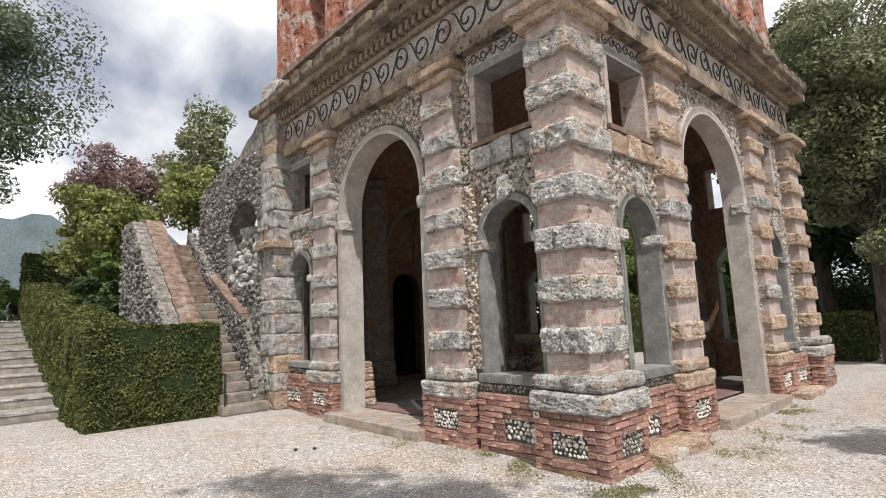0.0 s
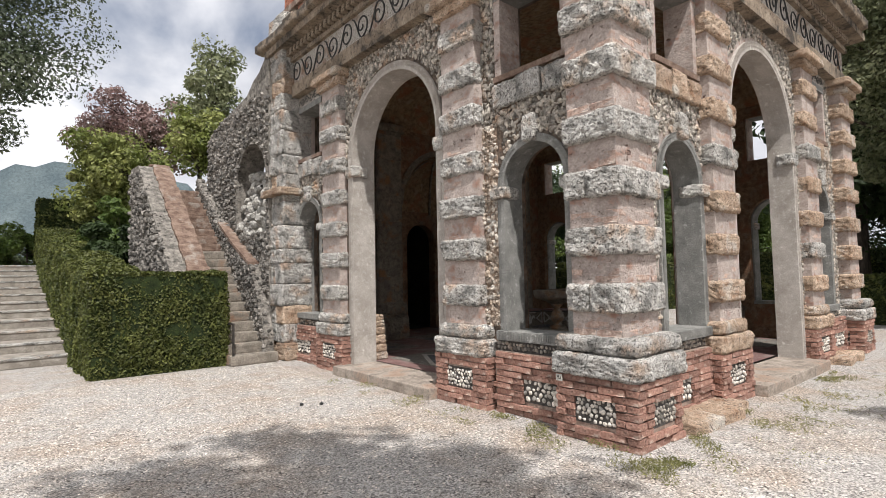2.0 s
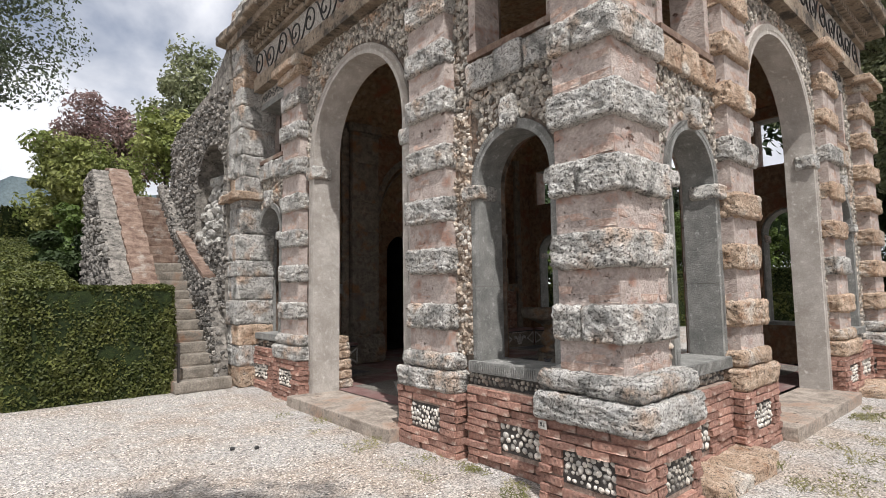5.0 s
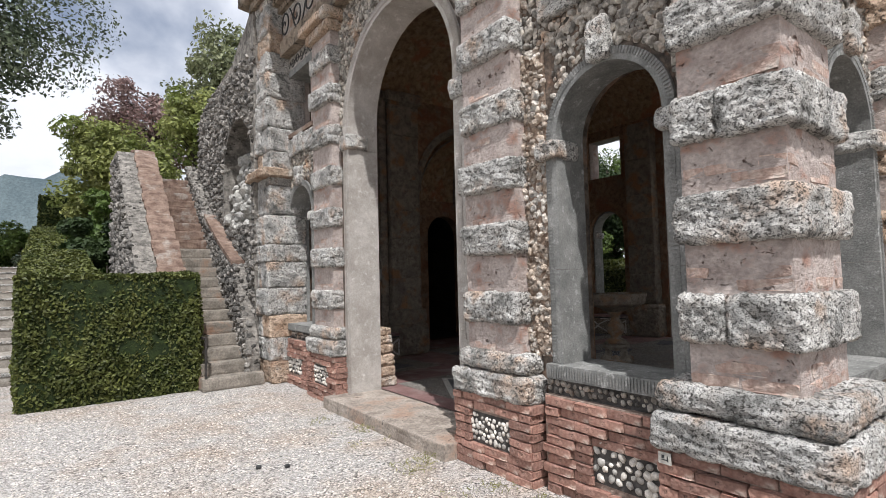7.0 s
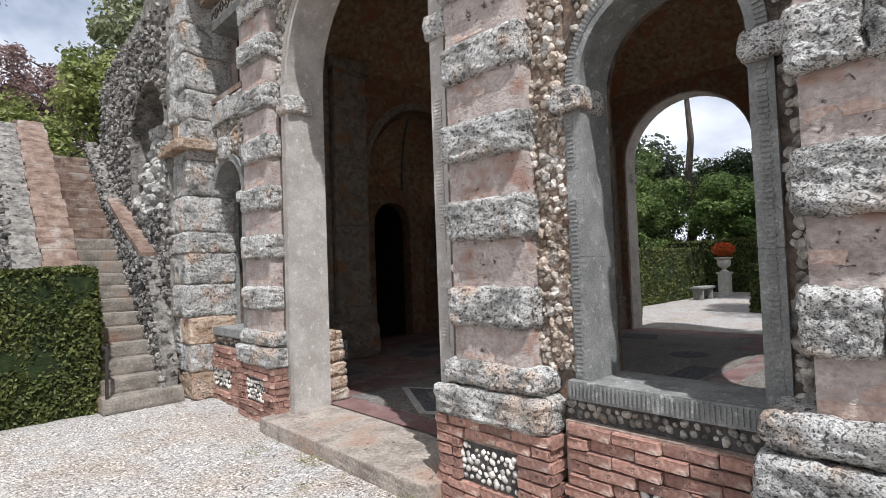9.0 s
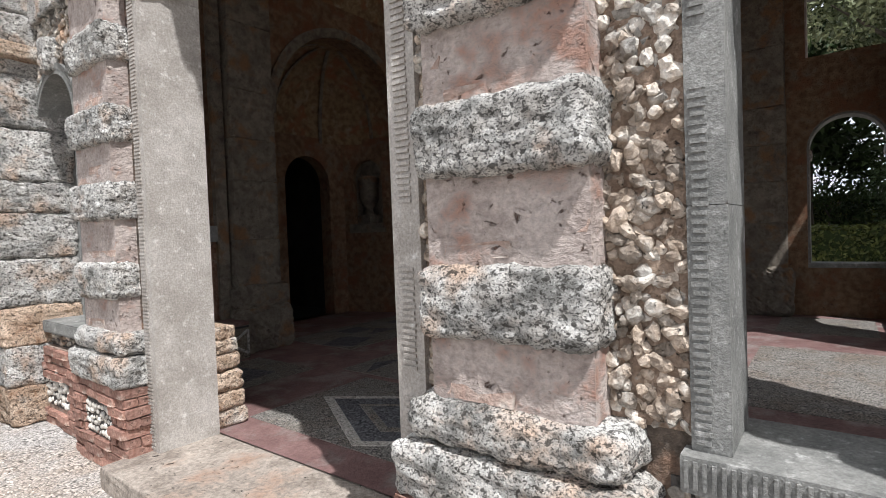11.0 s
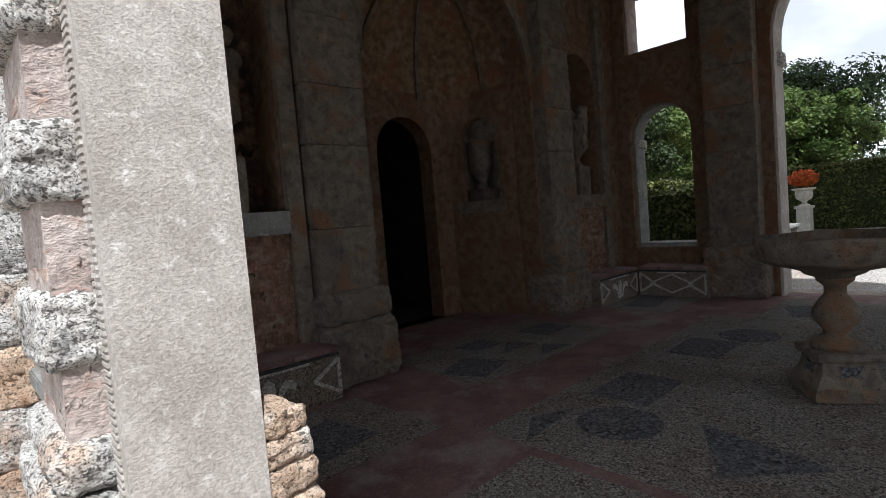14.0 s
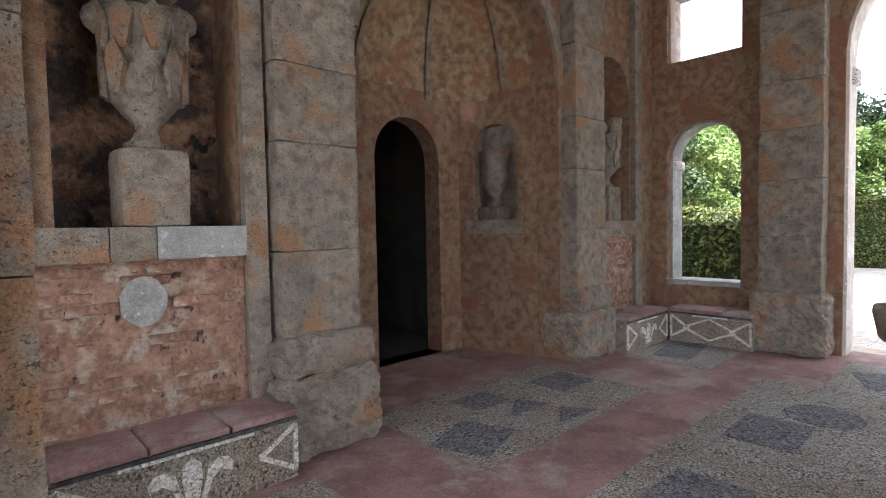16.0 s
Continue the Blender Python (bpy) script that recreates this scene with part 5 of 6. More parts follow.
# vaulted ceiling: a coved vault over the whole hall
bm = bmesh.new()
x0, x1, y0, y1, zs, rise = 5.05, 12.1, 3.45, 10.05, 4.75, 1.35
nx, ny = 36, 34
gv = []
for j in range(ny + 1):
    row = []
    for i in range(nx + 1):
        x, y = x0 + (x1 - x0) * i / nx, y0 + (y1 - y0) * j / ny
        tx, ty = abs(2 * i / nx - 1), abs(2 * j / ny - 1)
        hx, hy = math.sqrt(max(0, 1 - tx ** 2.2)), math.sqrt(max(0, 1 - ty ** 2.2))
        row.append(bm.verts.new((x, y, zs + rise * min(hx, hy))))
    gv.append(row)
for a, b in zip(gv, gv[1:]):
    for i in range(nx):
        bm.faces.new((a[i], a[i + 1], b[i + 1], b[i]))
ceil = part("ceiling", bm, FRESCO, None)
tagged(ceil, "painted ochre plaster vault", "ceiling", kind="structure")
bm = bmesh.new()
box(bm, 4.75, 12.4, 3.1, 10.3, 6.45, 6.6)
tagged(part("roof_slab", bm, CORNICE, None), "stone slab over the vault", "roof", kind="structure")


def urn(name, at, s, mat, plinth, label, arms=True):
    """A carved vase on a square plinth of the given height."""
    ob = empty(name, label, "urn", "niche urns")
    m = Matrix.Translation(at)
    bm = rough_box(0.31 * s, 0.29 * s, plinth, 6, 0.006, s * 3, 0.08, 8)
    bmesh.ops.transform(bm, matrix=m, verts=bm.verts)
    part("plinth", bm, mat, ob)
    bm = bmesh.new()
    prof = [(0.13, 0), (0.13, 0.03), (0.09, 0.05), (0.07, 0.10), (0.08, 0.13), (0.13, 0.17), (0.20, 0.24), (0.225, 0.33), (0.21, 0.40), (0.22, 0.44), (0.23, 0.47), (0.20, 0.50), (0.24, 0.58), (0.25, 0.66), (0.20, 0.68), (0.12, 0.70)]
    lathe(bm, [(r * s * 0.78, z * s) for r, z in prof], 22, m @ Matrix.Translation((0, 0, plinth)))
    for v in bm.verts:
        v.co += Vector((noise.noise(v.co * 9), noise.noise(v.co * 9 + Vector((5, 0, 0))), 0)) * 0.012 * s
    o2 = part("vase", bm, mat, ob)
    o2.data.polygons.foreach_set("use_smooth", np.ones(len(o2.data.polygons), dtype=bool))
    if arms:
        r = np.random.default_rng(int(s * 100))
        n = 16
        ang = r.uniform(0, 6.28, n)
        cen = np.stack([at[0] + 0.165 * s * np.cos(ang), at[1] + 0.14 * s * np.sin(ang), at[2] + plinth + s * r.uniform(0.62, 0.86, n)], -1)
        for q in range(n):
            size = r.uniform(0.055, 0.10, (1, 3)) * s
            place("carved_fruit", stones_mesh("carved_fruit", cen[q:q + 1], size, mat, r, None, ICO2, 0.1), o2)
        for q in range(9):
            a = 2 * math.pi * q / 9
            for low, wide, tall, rad in ((0.30, 0.05, 0.20, 0.168), (0.52, 0.055, 0.17, 0.172)):
                b2 = bmesh.new()
                ml = m @ Matrix.Translation((0, 0, plinth)) @ Matrix.Rotation(a + low, 4, "Z")
                prism(b2, [(rad * s, w_ * s, z_ * s) for w_, z_ in ((-0.02, low - 0.06), (0.02, low - 0.06), (wide, low + tall * 0.45), (0.0, low + tall), (-wide, low + tall * 0.45))], (0.028 * s, 0, 0.012 * s), ml)
                part("carved_leaf", b2, mat, o2)
    return ob


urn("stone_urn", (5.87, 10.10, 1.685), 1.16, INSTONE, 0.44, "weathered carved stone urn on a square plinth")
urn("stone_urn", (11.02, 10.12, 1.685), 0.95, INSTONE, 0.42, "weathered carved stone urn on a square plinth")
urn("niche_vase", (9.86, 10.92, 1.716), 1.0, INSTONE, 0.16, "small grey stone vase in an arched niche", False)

# the round stone basin in the middle
basin = empty("stone_basin", "weathered stone basin on a carved baluster pedestal", "fountain basin")
BX, BY = 8.49, 6.69
bm = rough_box(0.46, 0.46, 0.09, 12, 0.007, 2, 0.15, 8)
bmesh.ops.transform(bm, matrix=pose(BX, BY, FLOOR + 0.008, 0, 0, 33), verts=bm.verts)
part("foot_slab", bm, INSTONE, basin)
bm = bmesh.new()
lathe(bm, [(0.305, 0), (0.265, 0.03), (0.235, 0.07), (0.22, 0.12), (0.215, 0.17)], 4, pose(BX, BY, FLOOR + 0.09, 0, 0, 78))
bmesh.ops.bevel(bm, geom=bm.edges[:], offset=0.006, segments=1)
part("pedestal_block", bm, INSTONE, basin, "flared square stone pedestal")
bm = rough_box(0.37, 0.37, 0.055, 10, 0.005, 3, 0.2, 8)
bmesh.ops.transform(bm, matrix=pose(BX, BY, FLOOR + 0.258, 0, 0, 33), verts=bm.verts)
part("pedestal_cap", bm, INSTONE, basin)
for k in range(4):
    bm = bmesh.new()
    mm = Matrix.Translation((BX, BY, FLOOR + 0.185)) @ Matrix.Rotation(k * math.pi / 2 + radians(33), 4, "Z")
    prism(bm, [(-0.075, -0.170, -0.045), (0, -0.170, -0.02), (0.075, -0.170, -0.045), (0.045, -0.170, 0.0), (0.07, -0.170, 0.045), (0, -0.170, 0.03), (-0.07, -0.170, 0.045), (-0.045, -0.170, 0.0)], (0, 0.02, 0), mm)
    part("dark_inlay", bm, DARKFLOOR, basin)
bm = bmesh.new()
lathe(bm, [(0.15, 0), (0.15, 0.05), (0.075, 0.09), (0.075, 0.12), (0.13, 0.19), (0.135, 0.24), (0.095, 0.32), (0.062, 0.36), (0.062, 0.41), (0.105, 0.45), (0.115, 0.49)], 28, pose(BX, BY, FLOOR + 0.31))
bal = part("baluster", bm, INSTONE, basin)
bm = bmesh.new()
lathe(bm, [(0.12, 0), (0.17, 0.02), (0.19, 0.045), (0.30, 0.07), (0.40, 0.10), (0.43, 0.125), (0.44, 0.18), (0.455, 0.24), (0.45, 0.265), (0.415, 0.27), (0.40, 0.23), (0.30, 0.16), (0.12, 0.12), (0.03, 0.115)], 40, pose(BX, BY, FLOOR + 0.79))
for v in bm.verts:
    v.co += Vector((noise.noise(v.co * 6), noise.noise(v.co * 6 + Vector((5, 0, 0))), noise.noise(v.co * 7) * 0.6)) * 0.018
b_ob = part("bowl", bm, INSTONE, basin, "chipped shallow stone bowl")
for o in (bal, b_ob):
    o.data.polygons.foreach_set("use_smooth", np.ones(len(o.data.polygons), dtype=bool))

# ---------------- ground ----------------
bm = bmesh.new()
R = 400
ground = place("ground", mesh_of("ground", [(-R, -R, 0), (R, -R, 0), (R, R, 0), (-R, R, 0)], [(0, 1, 2, 3)], GRAVEL))
tagged(ground, "pale gravel forecourt", "ground", kind="structure")

# ---------------- grotto wall and stairs on the north side ----------------
end_pier = empty("end_pier", "tall weathered pier of rough travertine courses", "pier", kind="structure")
z, er = 0.0, random.Random(9)
while z < 6.45:
    h = er.uniform(0.20, 0.48)
    for y0, y1 in (((9.66, 10.40),) if er.random() < 0.45 else ((9.66, 10.0), (10.0, 10.40))):
        bm = rough_box(0.60 + er.uniform(-0.03, 0.05), y1 - y0 + 0.012, h + 0.012, 14, 0.016, z * 3 + y0, 0.12, 6)
        bmesh.ops.transform(bm, matrix=pose(4.60 + er.uniform(-0.02, 0.02), (y0 + y1) / 2, z), verts=bm.verts)
        part("stone", bm, TRAV_WARM if er.random() < 0.12 else TRAV, end_pier)
    z += h
bm = rough_box(0.80, 0.90, 0.14, 14, 0.012, 5, 0.2, 5)
bmesh.ops.transform(bm, matrix=pose(4.58, 10.02, 3.08), verts=bm.verts)
part("band_stone", bm, TRAV_WARM, end_pier)
grotto = empty("grotto_wall", "rough pebble-faced wall with an arched rubble niche", "wall", kind="structure")
M_G = Matrix(((0, -1, 0, 4.25), (1, 0, 0, 0), (0, 0, 1, 0), (0, 0, 0, 1)))
bm = bmesh.new()
wall_cells(bm, 10.2, 14.1, 0, 5.0, -0.55, 0, [(10.35, 12.0, [(2.45, 3.5, True)])], M_G)
part("wall_face", bm, WALLROUGH, grotto)
tops = [(10.2, 5.0), (10.2, 6.1), (10.45, 5.85), (10.7, 5.7), (11.0, 5.62), (11.4, 5.4), (11.9, 5.36), (12.5, 5.3), (13.2, 5.2), (13.8, 5.12), (14.1, 5.0)]
bm = bmesh.new()
prism(bm, [(u, -0.55, z) for u, z in tops], (0, 0.55, 0), M_G)
part("wall_top", bm, WALLROUGH, grotto)
# near-black back sheet paints the shade deep in the grotto niche
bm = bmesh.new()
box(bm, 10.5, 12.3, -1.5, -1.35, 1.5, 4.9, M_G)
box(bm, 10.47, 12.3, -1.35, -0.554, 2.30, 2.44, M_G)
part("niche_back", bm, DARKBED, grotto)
rr = np.random.default_rng(12)
pts, sz = [], []
for u in np.arange(10.38, 12.0, 0.17):
    for z in np.arange(2.5, 3.75, 0.15):
        if rr.random() < 0.85 and z < 2.6 + 1.25 * min(1, (u - 10.1) * 0.9):
            pts.append((4.25 + 0.10 + 0.20 * (z - 2.5) + rr.uniform(-0.08, 0.08), u + rr.uniform(-0.06, 0.06), z + rr.uniform(-0.05, 0.05)))
            h = rr.uniform(0.07, 0.13)
            sz.append((h * 1.1, h * rr.uniform(1, 1.4), h))
place("rubble_fill", stones_mesh("rubble_fill", np.array(pts), np.array(sz), RUBBLE, rr, None, ICO2, 0.22, False), grotto, None, kind="stuff")
pts, sz = [], []
for z in np.arange(0.1, 5.25, 0.085):
    for u in np.arange(10.25, 14.1, 0.085):
        if 10.3 < u < 12.05 and 2.4 < z < 3.5 or (z >= 3.5 and math.hypot(u - 11.17, z - 3.5) < 0.86):
            continue
        if rr.random() < 0.12 or z > 6.1 - 0.3 * (u - 10.2):
            continue
        h = rr.uniform(0.026, 0.06)
        pts.append((4.25 + rr.uniform(-0.02, 0.01), u + rr.uniform(-0.04, 0.04), z + rr.uniform(-0.04, 0.04)))
        sz.append((h * 0.8, h * rr.uniform(1, 1.5), h))
place("stone_facing", stones_mesh("stone_facing", np.array(pts), np.array(sz), GREYSTONE, rr, None, ICO1, 0.34, False), grotto, None, kind="stuff")

stairs = empty("garden_stairs", "narrow worn stone stairs climbing beside the wall", "stairs", kind="structure")
for i in range(21):
    bm = rough_box(0.86, 0.30, 0.185, 4, 0.008, i, 0.12, 5)
    bmesh.ops.transform(bm, matrix=pose(3.83, 9.92 + 0.22 * i, 0.178 * i, 0, random.uniform(-0.5, 0.5), random.uniform(-1, 1)), verts=bm.verts)
    part("step", bm, TERRA if i > 11 else STEPSTONE, stairs)
bm = bmesh.new()
prism(bm, [(3.42, 10.0, -0.01), (3.42, 14.5, -0.01), (3.42, 14.5, 3.6), (3.42, 10.1, 0.05)], (0.8, 0, 0))
part("stair_core", bm, STEPSTONE, stairs)
para = empty("stair_parapet", "pebbled parapet wall with a broad terracotta coping", "parapet", kind="structure")
bm = bmesh.new()
prism(bm, [(2.75, 10.9, 0), (2.75, 15.2, 0), (2.75, 15.2, 4.3), (2.75, 14.3, 4.25), (2.75, 10.9, 1.45)], (0.62, 0, 0))
part("parapet_body", bm, WALLROUGH, para)
for k in range(18):
    t = (k + 0.5) / 18
    bm = rough_box(0.40 + 0.03 * math.sin(k * 2.1), 0.262, 0.075, 5, 0.007, k + 40, 0.25, 9)
    bmesh.ops.transform(bm, matrix=pose(3.24, 10.85 + 3.55 * t, 1.42 + 2.86 * t, 38.8 + math.sin(k * 3.7), 0, math.sin(k * 1.3) * 1.5), verts=bm.verts)
    part("coping_brick", bm, TERRA, para, "worn terracotta coping slab")
for k in range(3):
    bm = rough_box(0.42, 0.28, 0.075, 5, 0.007, k + 70, 0.25, 9)
    bmesh.ops.transform(bm, matrix=pose(3.22, 14.55 + 0.29 * k, 4.27), verts=bm.verts)
    part("coping_brick", bm, TERRA, para)
pts, sz = [], []
for z in np.arange(0.1, 4.2, 0.1):
    for y in np.arange(10.95, 15.2, 0.12):
        if z < 1.4 + 0.83 * (y - 10.9) and rr.random() < 0.75:
            h = rr.uniform(0.035, 0.075)
            pts.append((2.75 + rr.uniform(-0.02, 0.01), y + rr.uniform(-0.05, 0.05), z + rr.uniform(-0.05, 0.05)))
            sz.append((h * 0.8, h * rr.uniform(1, 1.4), h))
for z in np.arange(0.1, 1.45, 0.1):
    for x in np.arange(2.8, 3.37, 0.1):
        h = rr.uniform(0.035, 0.075)
        pts.append((x, 10.9, z))
        sz.append((h, h * 0.8, h))
place("stone_facing", stones_mesh("stone_facing", np.array(pts), np.array(sz), GREYSTONE, rr, None, ICO1, 0.34, False), para, None, kind="stuff")
# low stair string wall with its brick coping on the wall side
string = empty("stair_string", "low pebbled string wall with red brick coping", "parapet", kind="structure")
bm = bmesh.new()
prism(bm, [(4.06, 9.95, 0), (4.06, 14.4, 0), (4.06, 14.4, 4.1), (4.06, 12.6, 2.75), (4.06, 11.6, 2.2), (4.06, 10.6, 1.75), (4.06, 10.2, 1.0), (4.06, 9.95, 0.5)], (0.18, 0, 0))
part("string_body", bm, WALLROUGH, string)
bm = bmesh.new()
prism(bm, [(4.03, 10.7, 1.80), (4.03, 11.6, 2.21), (4.03, 12.6, 2.76), (4.03, 12.6, 2.83), (4.03, 11.6, 2.28), (4.03, 10.7, 1.87)], (0.35, 0, 0))
part("coping", bm, TERRA, string)
pts, sz = [], []
prof = [(9.95, 0.5), (10.2, 1.0), (10.6, 1.75), (11.6, 2.2), (12.6, 2.75), (14.4, 4.1)]
for y in np.arange(9.98, 14.4, 0.075):
    top = float(np.interp(y, [p_[0] for p_ in prof], [p_[1] for p_ in prof]))
    for z in [*np.arange(max(0.05, top - 1.3), top, 0.075), top]:
        h = rr.uniform(0.028, 0.06)
        pts.append((4.07 + (rr.uniform(0, 0.14) if z == top else rr.uniform(-0.01, 0.01)), y + rr.uniform(-0.03, 0.03), z + rr.uniform(-0.03, 0.01)))
        sz.append((h * 0.8, h * rr.uniform(1, 1.4), h))
place("stone_facing", stones_mesh("stone_facing", np.array(pts), np.array(sz), GREYSTONE, rr, None, ICO1, 0.34, False), string, None, kind="stuff")
post = bmesh.new()
box(post, 3.44, 3.47, 9.78, 9.81, 0, 0.75)
box(post, 3.44, 3.47, 9.81, 10.3, 0.72, 0.75)
tagged(part("iron_post", post, IRON, None), "thin dark iron post at the stair foot", "post")
terrace = bmesh.new()
box(terrace, 3.45, 12.4, 14.5, 60, 0.004, 3.75)
tagged(part("terrace", terrace, LAWN, None), "raised earth terrace behind the pavilion", "ground", kind="structure")

# broad stairs to the far side of the hedge
broad = empty("broad_stairs", "broad shallow pale stone garden steps", "stairs", kind="structure")
for i in range(12):
    y = 12.5 + 0.92 * i
    bm = rough_box(6.4, 1.05, 0.19, 7, 0.006, 100 + i, 0.08, 3)
    bmesh.ops.transform(bm, matrix=pose(-1.85, y + 0.5, 0.178 * i), verts=bm.verts)
    st = part("step", bm, PALESTEP, broad)
    # pale strip paints the lit front edge of each tread
    bm = rough_box(6.42, 0.16, 0.05, 7, 0.005, 130 + i, 0.3, 3)
    bmesh.ops.transform(bm, matrix=pose(-1.85, y + 0.04, 0.178 * i + 0.145), verts=bm.verts)
    part("nosing", bm, TRAV, st, "step nosing painted pale as a sunlit edge")
lower = bmesh.new()
prism(lower, [(-5.0, 12.9, 0.004), (-5.0, 60, 0.004), (-5.0, 60, 2.05), (-5.0, 23.6, 2.05)], (6.35, 0, 0))
tagged(part("upper_lawn", lower, LAWN, None), "grassy slope behind the steps", "ground", kind="structure")


# ---------------- greenery ----------------
def leaf_cloud(name, centres, normals, size, mat, rng, jitter=0.6, long=1.5):
    """Small pointed leaves, one rhombus each, round the given centres."""
    n = len(centres)
    nr = normals + rng.normal(0, jitter, (n, 3))
    nr /= np.linalg.norm(nr, axis=1)[:, None] + 1e-9
    ref = rng.normal(0, 1, (n, 3))
    a = np.cross(nr, ref)
    a /= np.linalg.norm(a, axis=1)[:, None] + 1e-9
    b = np.cross(nr, a)
    s = size * rng.uniform(0.6, 1.3, (n, 1))
    V = np.stack([centres - a * s * long / 2, centres + b * s * 0.42 + nr * s * 0.12, centres + a * s * long / 2, centres - b * s * 0.42 + nr * s * 0.12], 1).reshape(-1, 3)
    F = np.arange(n * 4).reshape(-1, 4)
    return mesh_of(name, V, F, mat)


def hedge(name, corners, tops, rng, density=900, size=0.045, label="dense clipped green hedge", side_y=True):
    """A clipped hedge on a quadrilateral plan with a top height at each corner."""
    ob = empty(name, label, "hedge", "clipped hedges")
    c = [Vector((x, y, 0)) for x, y in corners]
    t = [Vector((x, y, z)) for (x, y), z in zip(corners, tops)]
    mid = sum(c, Vector()) / 4
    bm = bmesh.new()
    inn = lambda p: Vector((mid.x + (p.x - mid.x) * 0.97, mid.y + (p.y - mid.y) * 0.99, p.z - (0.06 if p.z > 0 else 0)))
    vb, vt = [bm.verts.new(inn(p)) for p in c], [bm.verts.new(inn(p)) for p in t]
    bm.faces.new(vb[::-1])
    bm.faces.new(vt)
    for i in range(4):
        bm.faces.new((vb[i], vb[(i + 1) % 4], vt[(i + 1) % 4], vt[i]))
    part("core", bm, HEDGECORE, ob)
    P, N = [], []
    quads = [(t[0], t[1], t[2], t[3])] + [(c[i], c[(i + 1) % 4], t[(i + 1) % 4], t[i]) for i in range(4)]
    for q in quads:
        area = ((q[1] - q[0]).cross(q[3] - q[0])).length
        nrm = (q[1] - q[0]).cross(q[3] - q[0]).normalized()
        if nrm.dot(sum(q, Vector()) / 4 - (mid + Vector((0, 0, 0.6)))) < 0:
            nrm = -nrm
        k = int(area * density)
        u, v = rng.uniform(0, 1, (k, 1)), rng.uniform(0, 1, (k, 1))
        A, B, C, D = (np.array(p) for p in q)
        p = A * (1 - u) * (1 - v) + B * u * (1 - v) + C * u * v + D * (1 - u) * v
        wob = np.array([noise.noise(Vector(x) * 1.6) * 0.05 + noise.noise(Vector(x) * 5) * 0.03 for x in p])[:, None]
        p = p + np.array(nrm) * (wob + rng.uniform(-0.06, 0.025, (k, 1)))
        P.append(p)
        N.append(np.repeat(np.array(nrm)[None], k, 0) + np.array((0, 0, 0.3)))
    me = leaf_cloud("leaves", np.concatenate(P), np.concatenate(N), size, HEDGE, rng, 0.8)
    place("leaves", me, ob, None, kind="stuff")
    return ob


grng = np.random.default_rng(21)
hedge("hedge", [(1.38, 10.05), (3.42, 10.02), (3.42, 11.0), (1.38, 11.0)], [1.66, 1.64, 1.64, 1.66], grng, 4600, 0.037)
hedge("hedge", [(1.36, 11.0), (2.25, 11.0), (2.25, 23.5), (1.2, 23.5)], [1.66, 1.66, 3.5, 3.5], grng, 1900, 0.048)
hedge("hedge", [(1.3, 24.5), (3.4, 24.5), (3.4, 26.0), (1.3, 26.0)], [4.7, 4.7, 4.7, 4.7], grng, 350, 0.09, "dark tall clipped hedge")


def tree(name, at, height, trunk_r, crown, n_leaf, leaf, size, rng, label, category="tree", trunk_frac=0.4, clumps=26, long=1.6, spread=0.8, bark=BARK):
    """A trunk with limbs and a crown of leafy clumps. crown: (radius x, radius y, radius z, centre height)."""
    ob = empty(name, label, category)
    base = Vector(at)
    bm = bmesh.new()

    def limb(p0, p1, r0, r1, n=7, seg=4):
        d = (p1 - p0)
        ax = d.normalized()
        s = ax.cross(Vector((0.31, 0.9, 0.2))).normalized()
        u = ax.cross(s)
        rings = []
        for k in range(seg + 1):
            t = k / seg
            c = p0 + d * t + Vector((noise.noise(p0 + d * t), noise.noise(p1 + d * t), 0)) * 0.05 * d.length * t * (1 - t) * 2
            r = r0 + (r1 - r0) * t
            rings.append([bm.verts.new(c + (s * math.cos(2 * math.pi * i / n) + u * math.sin(2 * math.pi * i / n)) * r) for i in range(n)])
        for a, b in zip(rings, rings[1:]):
            for i in range(n):
                bm.faces.new((a[i], a[(i + 1) % n], b[(i + 1) % n], b[i]))
    rx, ry, rz, ch = crown
    cc = base + Vector((0, 0, ch))
    top = base + Vector((0, 0, height * 0.85))
    limb(base, top, trunk_r, trunk_r * 0.25, 9, 7)
    cl = []
    for i in range(clumps):
        d = rng.normal(0, 1, 3)
        d /= np.linalg.norm(d)
        q = spread * rng.uniform(0.35, 1.12)
        c = cc + Vector((d[0] * rx * q, d[1] * ry * q, d[2] * rz * q))
        cl.append(c)
        start = base + Vector((0, 0, max(height * trunk_frac * 0.7, min(height * 0.8, c.z - base.z - rng.uniform(0.3, 1.0) * rz * 0.6))))
        limb(start, c, trunk_r * 0.28, trunk_r * 0.05, 5, 3)
    part("trunk", bm, bark, ob)
    per = n_leaf // clumps
    P, N = [], []
    for c in cl:
        r = (rx + ry + rz) / 3 * rng.uniform(0.13, 0.36)
        d = rng.normal(0, 1, (per, 3))
        d /= np.linalg.norm(d, axis=1)[:, None]
        rad = r * rng.uniform(0.25, 1.0, (per, 1)) ** 0.5
        P.append(np.array(c) + d * rad * np.array((1.1, 1.1, 0.8)))
        N.append(d + np.array((0, 0, 0.5)))
    me = leaf_cloud("crown", np.concatenate(P), np.concatenate(N), size, leaf, rng, 0.7, long)
    place("crown", me, ob, None, kind="stuff")
    return ob


def bush(name, at, r, h, n, leaf, size, rng, label):
    return tree(name, at, h * 0.6, 0.05, (r, r, h * 0.45, h * 0.5), n, leaf, size, rng, label, "shrub", 0.1, 22, 1.5, 0.9)


